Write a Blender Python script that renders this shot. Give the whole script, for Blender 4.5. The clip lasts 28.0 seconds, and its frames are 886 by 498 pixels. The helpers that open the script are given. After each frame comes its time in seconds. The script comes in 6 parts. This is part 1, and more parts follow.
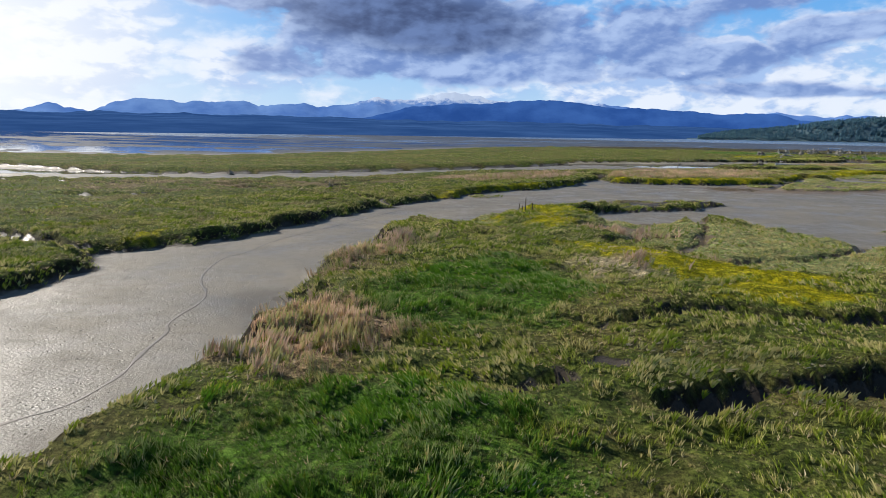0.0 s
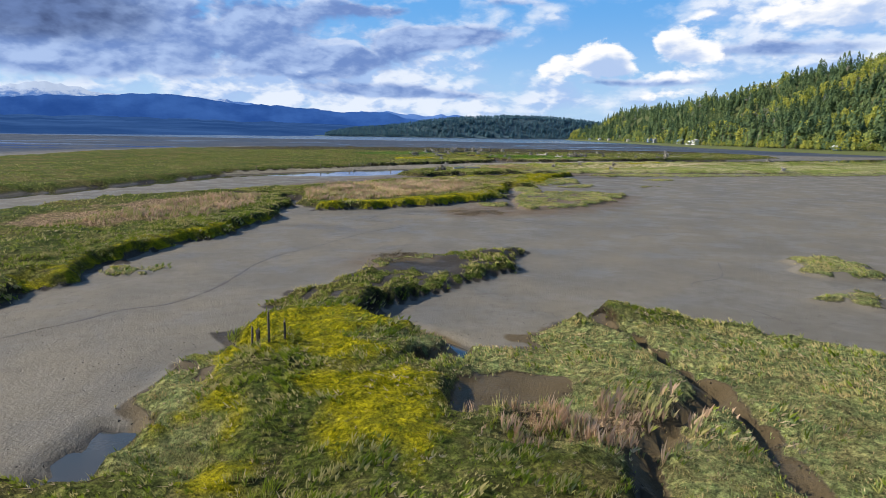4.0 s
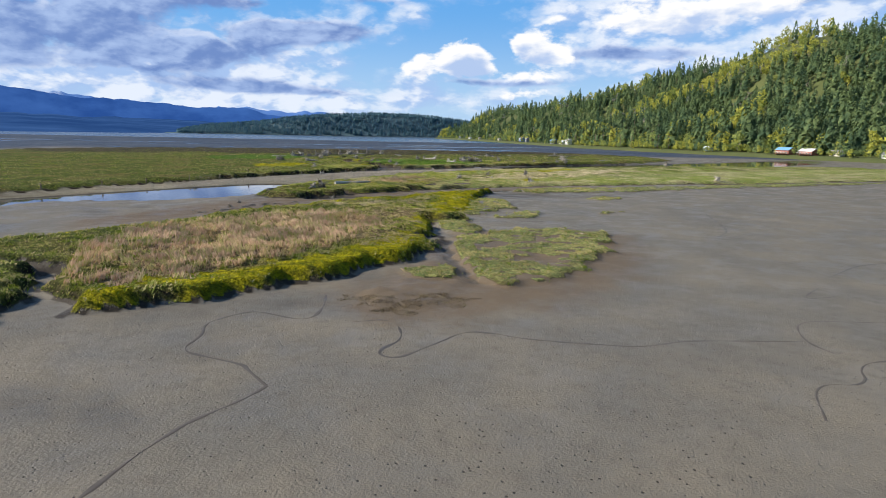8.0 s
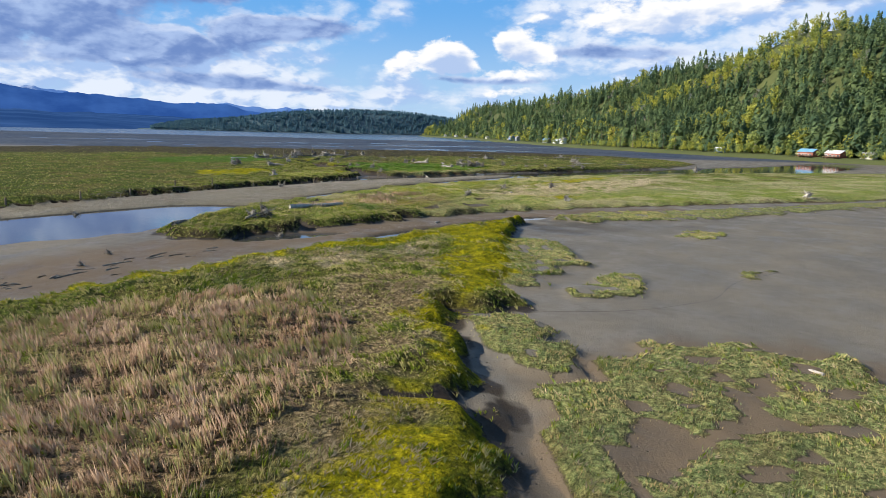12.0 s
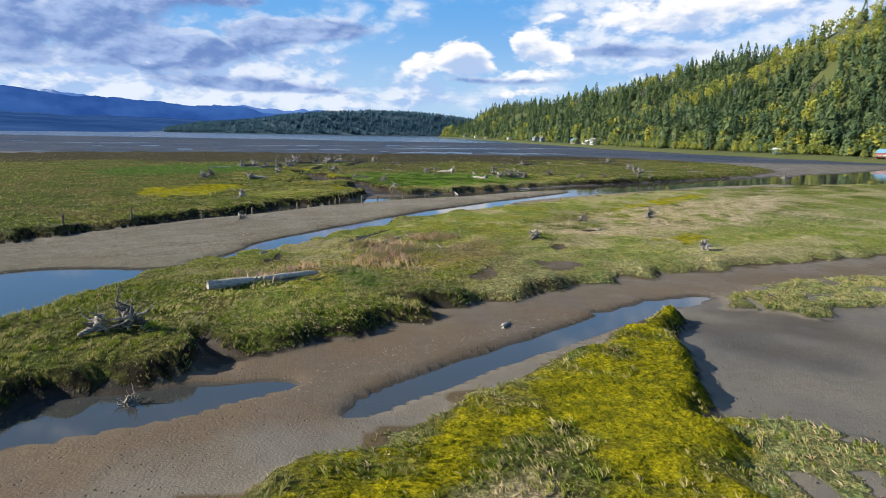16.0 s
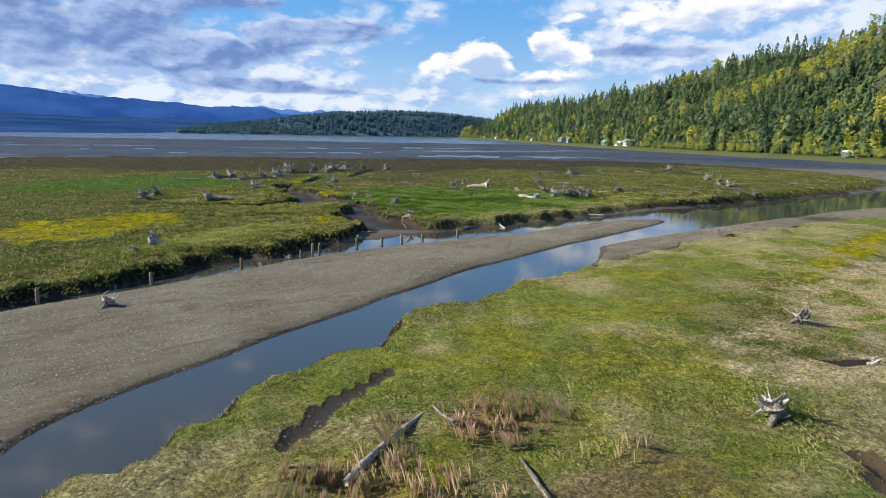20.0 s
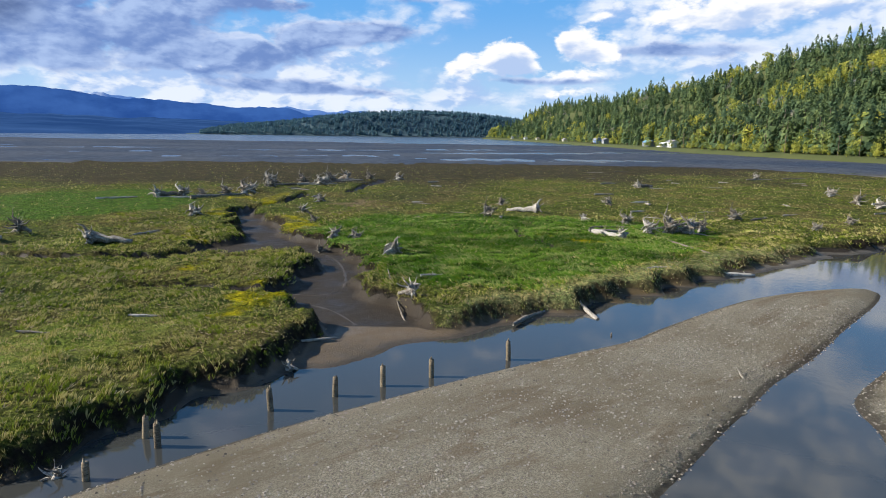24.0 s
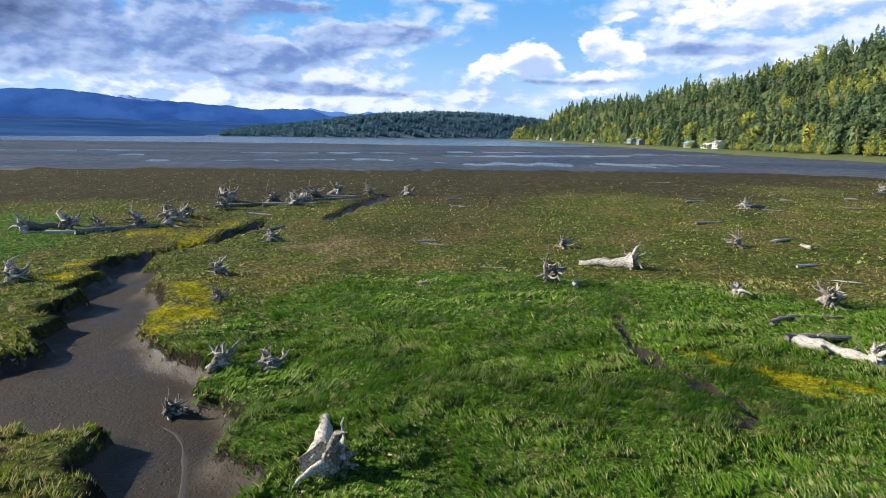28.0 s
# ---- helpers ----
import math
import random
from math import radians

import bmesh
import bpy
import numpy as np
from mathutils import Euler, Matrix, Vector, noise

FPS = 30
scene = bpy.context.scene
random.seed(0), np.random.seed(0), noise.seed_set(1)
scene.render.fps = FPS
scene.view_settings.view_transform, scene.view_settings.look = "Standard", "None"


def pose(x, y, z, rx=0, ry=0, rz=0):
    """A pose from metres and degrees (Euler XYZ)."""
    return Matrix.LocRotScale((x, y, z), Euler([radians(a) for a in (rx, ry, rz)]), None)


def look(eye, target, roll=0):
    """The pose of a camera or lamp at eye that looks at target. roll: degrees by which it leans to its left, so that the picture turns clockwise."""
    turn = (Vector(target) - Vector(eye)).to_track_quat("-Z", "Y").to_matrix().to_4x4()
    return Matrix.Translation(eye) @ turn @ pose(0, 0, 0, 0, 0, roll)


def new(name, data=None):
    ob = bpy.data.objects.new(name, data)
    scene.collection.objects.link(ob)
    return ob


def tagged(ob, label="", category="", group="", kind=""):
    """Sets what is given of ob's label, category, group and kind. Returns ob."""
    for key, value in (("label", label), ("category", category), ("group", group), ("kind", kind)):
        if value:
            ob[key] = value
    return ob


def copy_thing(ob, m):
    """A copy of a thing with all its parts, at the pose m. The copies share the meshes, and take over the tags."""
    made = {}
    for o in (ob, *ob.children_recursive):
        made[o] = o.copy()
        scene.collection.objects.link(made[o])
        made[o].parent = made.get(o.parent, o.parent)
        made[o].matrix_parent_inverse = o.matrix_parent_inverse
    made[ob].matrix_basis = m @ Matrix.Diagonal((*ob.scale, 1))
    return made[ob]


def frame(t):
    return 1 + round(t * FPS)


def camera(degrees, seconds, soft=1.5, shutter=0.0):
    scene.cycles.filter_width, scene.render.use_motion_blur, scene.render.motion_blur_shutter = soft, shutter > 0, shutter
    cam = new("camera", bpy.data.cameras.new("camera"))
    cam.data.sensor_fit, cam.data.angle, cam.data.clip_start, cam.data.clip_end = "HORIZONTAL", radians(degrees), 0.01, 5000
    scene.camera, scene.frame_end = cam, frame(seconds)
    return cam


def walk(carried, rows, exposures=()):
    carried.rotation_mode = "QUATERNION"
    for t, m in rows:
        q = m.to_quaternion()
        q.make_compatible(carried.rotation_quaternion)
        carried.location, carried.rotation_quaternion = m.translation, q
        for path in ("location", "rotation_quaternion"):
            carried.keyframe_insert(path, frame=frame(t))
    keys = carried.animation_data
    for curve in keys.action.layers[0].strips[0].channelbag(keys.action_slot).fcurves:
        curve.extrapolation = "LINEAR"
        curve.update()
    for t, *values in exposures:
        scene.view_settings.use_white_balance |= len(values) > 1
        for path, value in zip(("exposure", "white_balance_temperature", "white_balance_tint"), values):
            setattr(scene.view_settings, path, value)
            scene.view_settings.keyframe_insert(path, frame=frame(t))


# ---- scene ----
cam = camera(69.0, 28.0, 0.6)
PATH = [
    (0, (4.719, -5.962, 8.099), (4.657, -3.996, 7.742), 0.8),
    (1, (2.509, 3.961, 8.426), (2.75, 5.913, 8.065), 0.9),
    (2, (1.506, 13.78, 8.897), (2.043, 15.673, 8.54), 0.8),
    (3, (2.0, 23.829, 9.148), (2.789, 25.632, 8.794), 0.7),
    (4, (3.984, 33.85, 9.382), (4.973, 35.553, 9.029), 0.8),
    (4.5, (5.611, 38.772, 9.463), (6.682, 40.425, 9.112), 0.9),
    (6.5, (14.933, 57.915, 10.287), (16.144, 59.467, 9.935), 0.9),
    (7, (17.538, 62.725, 10.364), (18.777, 64.255, 10.011), 1.0),
    (8, (23.357, 72.044, 10.531), (24.672, 73.509, 10.177), 1.1),
    (9, (29.497, 80.744, 10.586), (30.856, 82.168, 10.232), 1.2),
    (10, (35.961, 89.186, 10.569), (37.326, 90.604, 10.213), 1.1),
    (11, (42.634, 97.707, 10.66), (43.995, 99.129, 10.303), 1.2),
    (12, (49.403, 106.366, 10.77), (50.756, 107.794, 10.41), 1.4),
    (12.5, (52.904, 110.62, 10.811), (54.252, 112.053, 10.449), 1.5),
    (14.5, (66.848, 127.96, 10.814), (68.176, 129.411, 10.454), 1.3),
    (15, (70.26, 132.344, 10.818), (71.585, 133.798, 10.457), 1.3),
    (16, (77.003, 140.927, 10.805), (78.318, 142.391, 10.446), 1.0),
    (17, (83.559, 149.446, 10.801), (84.867, 150.916, 10.444), 0.9),
    (18, (90.109, 157.776, 10.859), (91.405, 159.256, 10.501), 1.1),
    (19, (96.513, 166.151, 10.94), (97.8, 167.639, 10.58), 1.1),
    (20, (102.873, 174.141, 10.952), (104.147, 175.64, 10.594), 0.9),
    (21, (109.285, 181.599, 10.744), (110.542, 183.114, 10.39), 0.5),
    (21.5, (112.508, 185.398, 10.742), (113.755, 186.92, 10.388), 0.6),
    (23.5, (125.62, 201.521, 10.858), (126.84, 203.065, 10.499), 0.8),
    (24, (128.63, 205.381, 10.821), (129.843, 206.93, 10.463), 0.8),
    (25, (134.297, 212.973, 10.725), (135.499, 214.532, 10.368), 0.7),
    (26, (140.016, 220.49, 10.671), (141.205, 222.058, 10.314), 0.6),
    (27, (145.889, 228.096, 10.541), (147.064, 229.675, 10.185), 0.5),
    (28, (151.823, 235.55, 10.428), (152.981, 237.142, 10.073), 0.6),
]
walk(cam, [(t, look(eye, target, roll)) for t, eye, target, roll in PATH], [(0, 0.0), (22, 0.0), (28, 0.15)])

# ---- world, sun ----
SUN_AZ, SUN_EL = -52.0, 29.0      # degrees, clockwise from +y, and above the horizon
sun = new("sun", bpy.data.lights.new("sun", "SUN"))
sun.data.energy, sun.data.angle, sun.data.color = 7.9, radians(0.6), (1.0, 0.92, 0.80)
sa, ce = radians(SUN_AZ), radians(SUN_EL)
sun.matrix_world = look((math.sin(sa) * math.cos(ce) * 500, math.cos(sa) * math.cos(ce) * 500, math.sin(ce) * 500), (0, 0, 0))


class Nodes:
    """A short way to write a node tree."""

    def __init__(self, tree):
        self.t = tree
        tree.nodes.clear()

    def n(self, kind, ins=None, **props):
        node = self.t.nodes.new(kind)
        if "operation" in props:
            node.operation = props["operation"]
        if "data_type" in props:
            node.data_type = props["data_type"]
        if "blend_type" in props:
            node.blend_type = props["blend_type"]
        if "interpolation_type" in props:
            node.interpolation_type = props["interpolation_type"]
        if "feature" in props:
            node.feature = props["feature"]
        if "attribute_name" in props:
            node.attribute_name = props["attribute_name"]
        for k, v in (ins or {}).items():
            sock = node.inputs[k]
            if isinstance(v, bpy.types.NodeSocket):
                self.t.links.new(v, sock)
            else:
                sock.default_value = v
        return node

    def m(self, op, a, b=0.0, c=0.0, clamp=False):
        node = self.n("ShaderNodeMath", {0: a, 1: b, 2: c}, operation=op)
        node.use_clamp = clamp
        return node.outputs[0]

    def mix(self, f, a, b, blend="MIX"):
        node = self.n("ShaderNodeMix", data_type="RGBA", blend_type=blend)
        for k, v in ((0, f), (6, a), (7, b)):
            if isinstance(v, bpy.types.NodeSocket):
                self.t.links.new(v, node.inputs[k])
            else:
                node.inputs[k].default_value = v if k == 0 else (*v[:3], 1.0)
        return node.outputs[2]

    def ramp(self, f, lo, hi):
        node = self.n("ShaderNodeMapRange", {0: f, 1: lo, 2: hi, 3: 0.0, 4: 1.0}, interpolation_type="SMOOTHSTEP")
        return node.outputs[0]

    def noise(self, vec, scale, detail=4.0, rough=0.55, dist=0.0, out=0):
        return self.n("ShaderNodeTexNoise", {"Vector": vec, "Scale": scale, "Detail": detail, "Roughness": rough, "Distortion": dist}).outputs[out]


world = bpy.data.worlds.new("world")
scene.world = world
world.use_nodes = True
W = Nodes(world.node_tree)
sky = W.n("ShaderNodeTexSky")
sky.sky_type, sky.sun_disc, sky.sun_elevation, sky.sun_rotation = "NISHITA", False, radians(SUN_EL), radians(SUN_AZ)
sky.altitude, sky.dust_density, sky.ozone_density = 20.0, 0.6, 1.6
direction = W.n("ShaderNodeTexCoord").outputs["Generated"]
sep = W.n("ShaderNodeSeparateXYZ", {0: direction})
az = W.m("MULTIPLY", W.m("ARCTAN2", sep.outputs[0], sep.outputs[1]), 57.2958)
el = W.m("MULTIPLY", W.m("ARCSINE", sep.outputs[2]), 57.2958)
# azimuth and height as a plane on which clouds are twice as wide as high
polar = W.n("ShaderNodeCombineXYZ", {0: W.m("MULTIPLY", az, 0.1), 1: W.m("MULTIPLY", el, 0.2), 2: 0.7}).outputs[0]
flat = W.m("ADD", W.m("MAXIMUM", sep.outputs[2], 0.0), 0.10)
plane = W.n("ShaderNodeCombineXYZ", {0: W.m("DIVIDE", sep.outputs[0], flat), 1: W.m("DIVIDE", sep.outputs[1], flat), 2: 3.1}).outputs[0]


def shifted(vec, by):
    return W.n("ShaderNodeVectorMath", {0: vec, 1: by}, operation="ADD").outputs[0]


def billows(vec):
    """Rounded heads of cloud, small ones on large ones, about zero."""
    warp = W.n("ShaderNodeVectorMath", {0: W.noise(vec, 2.6, 6.0, 0.55, 0.0, 1), 1: (0.5, 0.5, 0.5)}, operation="SUBTRACT").outputs[0]
    vec = W.n("ShaderNodeVectorMath", {0: W.n("ShaderNodeVectorMath", {0: warp, 1: (0.34, 0.34, 0.34)}, operation="MULTIPLY").outputs[0], 1: vec}, operation="ADD").outputs[0]
    out = None
    for scale, amount in ((1.7, 0.62), (3.9, 0.3), (9.0, 0.13), (20.0, 0.06)):
        cell = W.n("ShaderNodeTexVoronoi", {"Vector": vec, "Scale": scale, "Smoothness": 0.35}, feature="SMOOTH_F1").outputs[0]
        lump = W.m("MULTIPLY", W.m("SUBTRACT", 0.48, cell), amount)
        out = lump if out is None else W.m("ADD", out, lump)
    return out


def blob(a, e, ra, re, amount, lift=0.0):
    """A soft oval of cloud round an azimuth and a height."""
    x = W.m("DIVIDE", W.m("SUBTRACT", az, a), ra)
    y = W.m("DIVIDE", W.m("SUBTRACT", el, e - lift), re)
    r = W.m("ADD", W.m("MULTIPLY", x, x), W.m("MULTIPLY", y, y))
    return W.m("MULTIPLY", W.m("POWER", 2.718, W.m("MULTIPLY", r, -1.0)), amount)


def total(items):
    s = items[0]
    for i in items[1:]:
        s = W.m("ADD", s, i)
    return s


# veils and broken white cloud; heaped cumulus; grey banks and flat drifting clouds
VEIL = [(26, 4.5, 22, 3.2, 0.42), (20, 6, 20, 4.5, 0.4), (-32, 7, 13, 9, 1.2), (-14, 5, 8, 3.2, 0.55), (9, 5, 9, 3.6, 0.5), (19, 5, 10, 4.0, 0.5), (34, 2.6, 14, 1.7, 0.5), (24, 10.5, 5, 1.6, 0.25), (62, 9.5, 15, 3.4, 0.75), (66, 4.5, 16, 2.0, 0.45), (85, 9, 14, 8, 0.6), (45, 10.9, 6, 1.0, 0.25), (68, 28, 22, 15, 0.8), (-80, 20, 30, 20, 0.4)]
HEAP = [(43.2, 6.7, 2.6, 1.75, 1.05), (44.6, 5.7, 2.0, 0.9, 0.7), (50.0, 7.2, 2.8, 1.6, 1.05), (48.2, 7.6, 1.2, 0.8, 0.6), (39.2, 5.7, 1.9, 1.25, 0.85), (48.6, 4.9, 3.6, 0.7, 0.7), (49.0, 3.4, 2.4, 0.7, 0.6), (60.5, 9.2, 7.0, 1.5, 0.9), (66, 10.4, 7, 1.2, 0.6)]
GREY = [(-5, 8.9, 10.5, 3.0, 1.35), (-9, 5.2, 9, 1.3, 0.6), (-22, 10.8, 6, 1.0, 0.8), (4, 6.2, 8, 1.8, 0.85), (13, 6.6, 9, 2.6, 0.72), (22, 6.0, 6, 1.2, 0.7), (17, 9.6, 6, 1.2, 0.4), (29.6, 8.1, 5.2, 0.95, 1.0), (24.5, 10.0, 3.2, 0.6, 0.8), (25, 3.6, 6, 0.6, 0.8), (36, 10.9, 4, 0.5, 0.5), (33, 3.2, 6, 0.45, 0.5), (9, 9.6, 6, 2.0, 0.2), (-17, 5.6, 1.8, 0.8, 0.7), (46.5, 4.4, 6, 0.5, 0.7), (71, 10.6, 8, 1.0, 0.5), (57, 6.8, 7, 0.7, 0.6), (0, 35, 50, 18, 0.5)]
soft = W.m("SUBTRACT", W.noise(polar, 1.2, 6.0, 0.55, 0.25), 0.5)
wisp = W.m("SUBTRACT", W.noise(polar, 5.0, 7.0, 0.62, 0.3), 0.5)
puff = billows(polar)
lit_side = W.m("SUBTRACT", puff, billows(shifted(polar, (-0.06, 0.10, 0.0))))
sheet = W.m("SUBTRACT", W.noise(plane, 0.9, 8.0, 0.55, 0.3), 0.5)
rough_ = W.m("ADD", W.m("MULTIPLY", puff, 1.5), W.m("ADD", W.m("MULTIPLY", soft, 1.0), W.m("MULTIPLY", wisp, 0.35)))
# clear sky, paler towards the horizon
blue = W.mix(W.ramp(el, 0.5, 11.0), (4.6, 6.9, 9.7), (1.35, 4.3, 9.0))
blue = W.mix(W.ramp(el, 11.0, 40.0), blue, (0.6, 1.4, 3.2))
blue = W.mix(0.12, blue, sky.outputs[0])
# broken veils
thin = total([blob(*b) for b in VEIL])
veil = W.ramp(W.m("ADD", W.m("ADD", W.m("MULTIPLY", thin, 0.9), W.m("MULTIPLY", sheet, 0.7)), W.m("MULTIPLY", rough_, 1.15)), 0.1, 0.95)
veil_tone = W.mix(W.ramp(W.m("ADD", W.m("MULTIPLY", lit_side, 2.0), W.m("ADD", soft, W.m("MULTIPLY", wisp, 0.5))), -0.25, 0.22), (4.0, 5.6, 8.8), (8.4, 9.0, 10.1))
clouds = W.mix(W.m("MULTIPLY", veil, 0.92), blue, veil_tone)
# grey banks, with bright rims where the light comes over their tops
bank = W.m("ADD", W.m("MULTIPLY", total([blob(*b) for b in GREY]), W.m("ADD", 1.0, W.m("MULTIPLY", rough_, 0.7))), W.m("MULTIPLY", rough_, 0.35))
over = W.m("ADD", W.m("MULTIPLY", total([blob(*b, 0.3) for b in GREY]), W.m("ADD", 1.0, W.m("MULTIPLY", rough_, 0.7))), W.m("MULTIPLY", rough_, 0.5))
grey = W.ramp(bank, 0.26, 0.56)
relief = W.m("ADD", W.m("MULTIPLY", lit_side, 1.5), W.m("ADD", W.m("MULTIPLY", wisp, 0.35), W.m("MULTIPLY", soft, 0.5)))
tone = W.mix(W.ramp(relief, -0.3, 0.34), (1.7, 2.8, 5.9), (4.2, 5.6, 8.6))
deep = W.mix(W.ramp(relief, -0.35, 0.4), (0.62, 0.95, 2.1), (1.5, 2.3, 4.6))
tone = W.mix(W.ramp(W.m("ADD", W.m("ADD", blob(-6, 9.6, 13, 3.2, 1.0), blob(2, 8, 7, 1.6, 0.3)), W.m("MULTIPLY", soft, 0.7)), 0.3, 0.9), tone, deep)
rim = W.m("MULTIPLY", W.m("SUBTRACT", 1.0, W.ramp(W.m("SUBTRACT", over, W.m("MULTIPLY", lit_side, 1.1)), 0.08, 0.5)), 0.8)
clouds = W.mix(grey, clouds, W.mix(rim, tone, (7.6, 8.4, 10.0)))
# heaped cumulus, white above and blue-grey below
heaped = W.m("ADD", total([blob(*b) for b in HEAP]), W.m("ADD", W.m("MULTIPLY", puff, 1.3), W.m("ADD", W.m("MULTIPLY", wisp, 0.8), W.m("MULTIPLY", soft, 0.2))))
under = W.m("ADD", total([blob(*b, 0.8) for b in HEAP]), W.m("MULTIPLY", puff, 0.6))
heap = W.ramp(heaped, 0.44, 0.72)
lit = W.mix(W.ramp(W.m("SUBTRACT", W.m("MULTIPLY", lit_side, 1.8), W.m("SUBTRACT", under, 0.8)), -0.4, 0.25), (4.6, 6.0, 8.8), (10.2, 10.2, 10.3))
clouds = W.mix(heap, clouds, lit)
# the glare towards the sun
clouds = W.mix(W.m("MINIMUM", blob(-40, 6, 15, 9, 0.95), 1.0), clouds, (10.5, 10.6, 10.8))
back = W.n("ShaderNodeBackground", {"Color": clouds, "Strength": 0.1})
W.n("ShaderNodeOutputWorld", {0: back.outputs[0]})

# ---- plan of the estuary (metres) ----
Z_MUD, Z_WATER = -0.9, -1.12
M1 = [(-14, -30), (-9, 0), (-7.2, 9), (-6, 12), (-4.5, 17), (-4.3, 22), (-4.2, 27), (-4.6, 32), (-4, 36.5), (-2.2, 42), (-2.6, 47), (-3, 50.5), (-2, 54.5), (1, 58), (1.7, 54.5), (3.6, 53), (4.2, 57), (5.6, 60), (6.4, 62.3), (8.7, 63.5), (10.8, 67), (13, 68.2), (15.6, 69),
      (12.3, 71), (15, 73.6), (20, 76), (23, 78.3), (29, 80), (36.5, 81.2), (38.4, 79.4), (36.5, 76), (31.8, 71.3), (27, 70.2), (21.5, 67.4), (19, 66.7), (18.4, 63.5), (20, 61.5), (20.8, 58.8), (23, 57.6)]
M1 += [(23.4, 59.8), (27.2, 61), (31, 60.4), (33.5, 57.2), (36, 53.2), (37.3, 49), (39, 44), (46, 38), (55, 30), (60, 10), (55, -30)]
M2 = [(-140, 5), (-60, -10), (-30, 10), (-19.3, 25), (-19.4, 29), (-18.5, 34), (-22, 38.5), (-20, 39.8), (-17.9, 42), (-15.3, 45), (-13.6, 48), (-10.5, 57), (-6.3, 66), (-4.3, 71.5), (-1.8, 75.3), (1, 80.9), (4, 84), (5.3, 88.5), (8, 90.4), (11.8, 95.5), (16.7, 98.7), (20.5, 104.5), (24.5, 108.5), (26, 112), (27.6, 117), (30, 121), (33.2, 130), (34.2, 129.5)]
M2 += [(31.8, 121), (31.6, 114.9), (36.4, 114.6), (42.2, 114.2), (45.1, 113.7), (46.7, 115.3), (51, 114.4), (53, 116), (55.3, 116.8), (58.5, 116.7), (60.5, 116.6), (63, 118.6), (65.6, 120), (68.5, 123.5), (70.5, 126)]
M3_EAST = [(70.5, 126), (73.5, 129.5), (75, 133), (78.6, 135), (81.3, 132.5), (84, 134.5), (85, 137.8), (91.6, 142.7), (100, 149.5), (107, 155), (109, 157.3), (111.5, 159), (114.4, 159.2), (116.2, 161.3), (113, 162)]
M3_BACK = [(109, 161.2), (103.5, 160.6), (97, 160.2), (90, 159.4), (83, 159.6), (76, 159.2), (70, 157.4), (59, 153.8), (50, 149.5), (41.6, 147.6), (31.5, 145), (23.4, 144.3), (2.6, 135), (-12, 114), (-28, 104), (-60, 100), (-140, 90)]
M23 = M2 + M3_EAST[1:] + M3_BACK
M4 = [(74, 177), (75, 172.3), (80, 170.7), (87, 171.2), (92, 171.9), (97, 171.6), (102, 171), (103.6, 172.4), (107, 171.5), (113, 171), (120, 170), (126, 169.3), (133.6, 166.5), (142, 163), (156, 158), (180, 149), (230, 130), (300, 112), (330, 150), (300, 172), (258, 192), (224, 201), (200, 206.5), (182, 208.3), (165, 209), (152, 208.2), (144.5, 207.2), (134.5, 206.6), (127.3, 204.8)]
M4 += [(121.3, 202.4), (113.5, 200.3), (109.4, 197.6), (106.5, 196.1), (98.5, 195), (94, 193.2), (88, 190.1), (82, 184), (76, 180.5)]
M5 = [(-250, 205), (-120, 150), (-60, 122), (-35, 134), (10, 166), (40, 200), (60, 209), (90, 218), (107, 225.2), (112, 225.6), (115.4, 227.2), (120.4, 229.1), (126.4, 231.3), (130.4, 231.7), (133.8, 232.9), (139.5, 235), (145.2, 239), (148, 239), (150.4, 236.2), (154, 234.8), (159, 234.7), (164, 233.9), (171, 233.8), (178, 233.9), (187, 233.5), (200, 232.8), (211, 230.6), (240, 227.3), (284, 224), (330, 240), (345, 300), (338, 342), (278, 378), (223, 412), (180, 440), (120, 450)]
M5 += [(40, 400), (0, 330), (-40, 250), (-70, 200), (-130, 190), (-250, 240)]
BAR = [(20, 190), (50, 207), (92, 219.6), (100, 221.6), (108, 224.2), (117.5, 225.4), (124.5, 226.8), (131, 228.4), (137, 228.9), (143, 228.7), (150.5, 228.3), (155, 227.9), (160, 227.2), (161.8, 227.6), (169.6, 228.1), (178, 228.2), (186, 224.5), (185, 222), (174, 220.6), (165, 219), (158, 218.4), (147, 216.2), (140, 215.2), (130.3, 211.6), (122, 209), (116.5, 207), (111, 205), (106.5, 203.2), (104.5, 201), (98, 196.5), (94, 197), (88, 202.5), (79, 202.3), (50, 196)]
BAR2 = [(146.5, 208), (150, 209.6), (157.5, 213.2), (159, 215.5), (161.5, 216.5), (168, 216.6), (187, 216), (213, 214.5), (245, 210), (258, 200), (225, 203), (200, 207.5), (182, 209.5), (165, 210), (152, 209)]
RIVER = [(-150, 128), (-60, 115), (0, 150), (40, 190), (60, 180), (76, 180.5), (92, 190.5), (110, 196.6), (126, 202.4), (140, 205), (200, 206), (260, 190), (330, 180), (420, 200), (420, 215), (330, 215), (260, 228), (200, 234), (150, 237), (125, 234), (105, 226), (60, 210), (40, 202), (-10, 160), (-60, 121), (-150, 150)]
FLATS = [(-5000, 500), (-250, 250), (-130, 200), (-70, 212), (-40, 262), (0, 342), (40, 412), (120, 462), (400, 900), (-5000, 5000)]
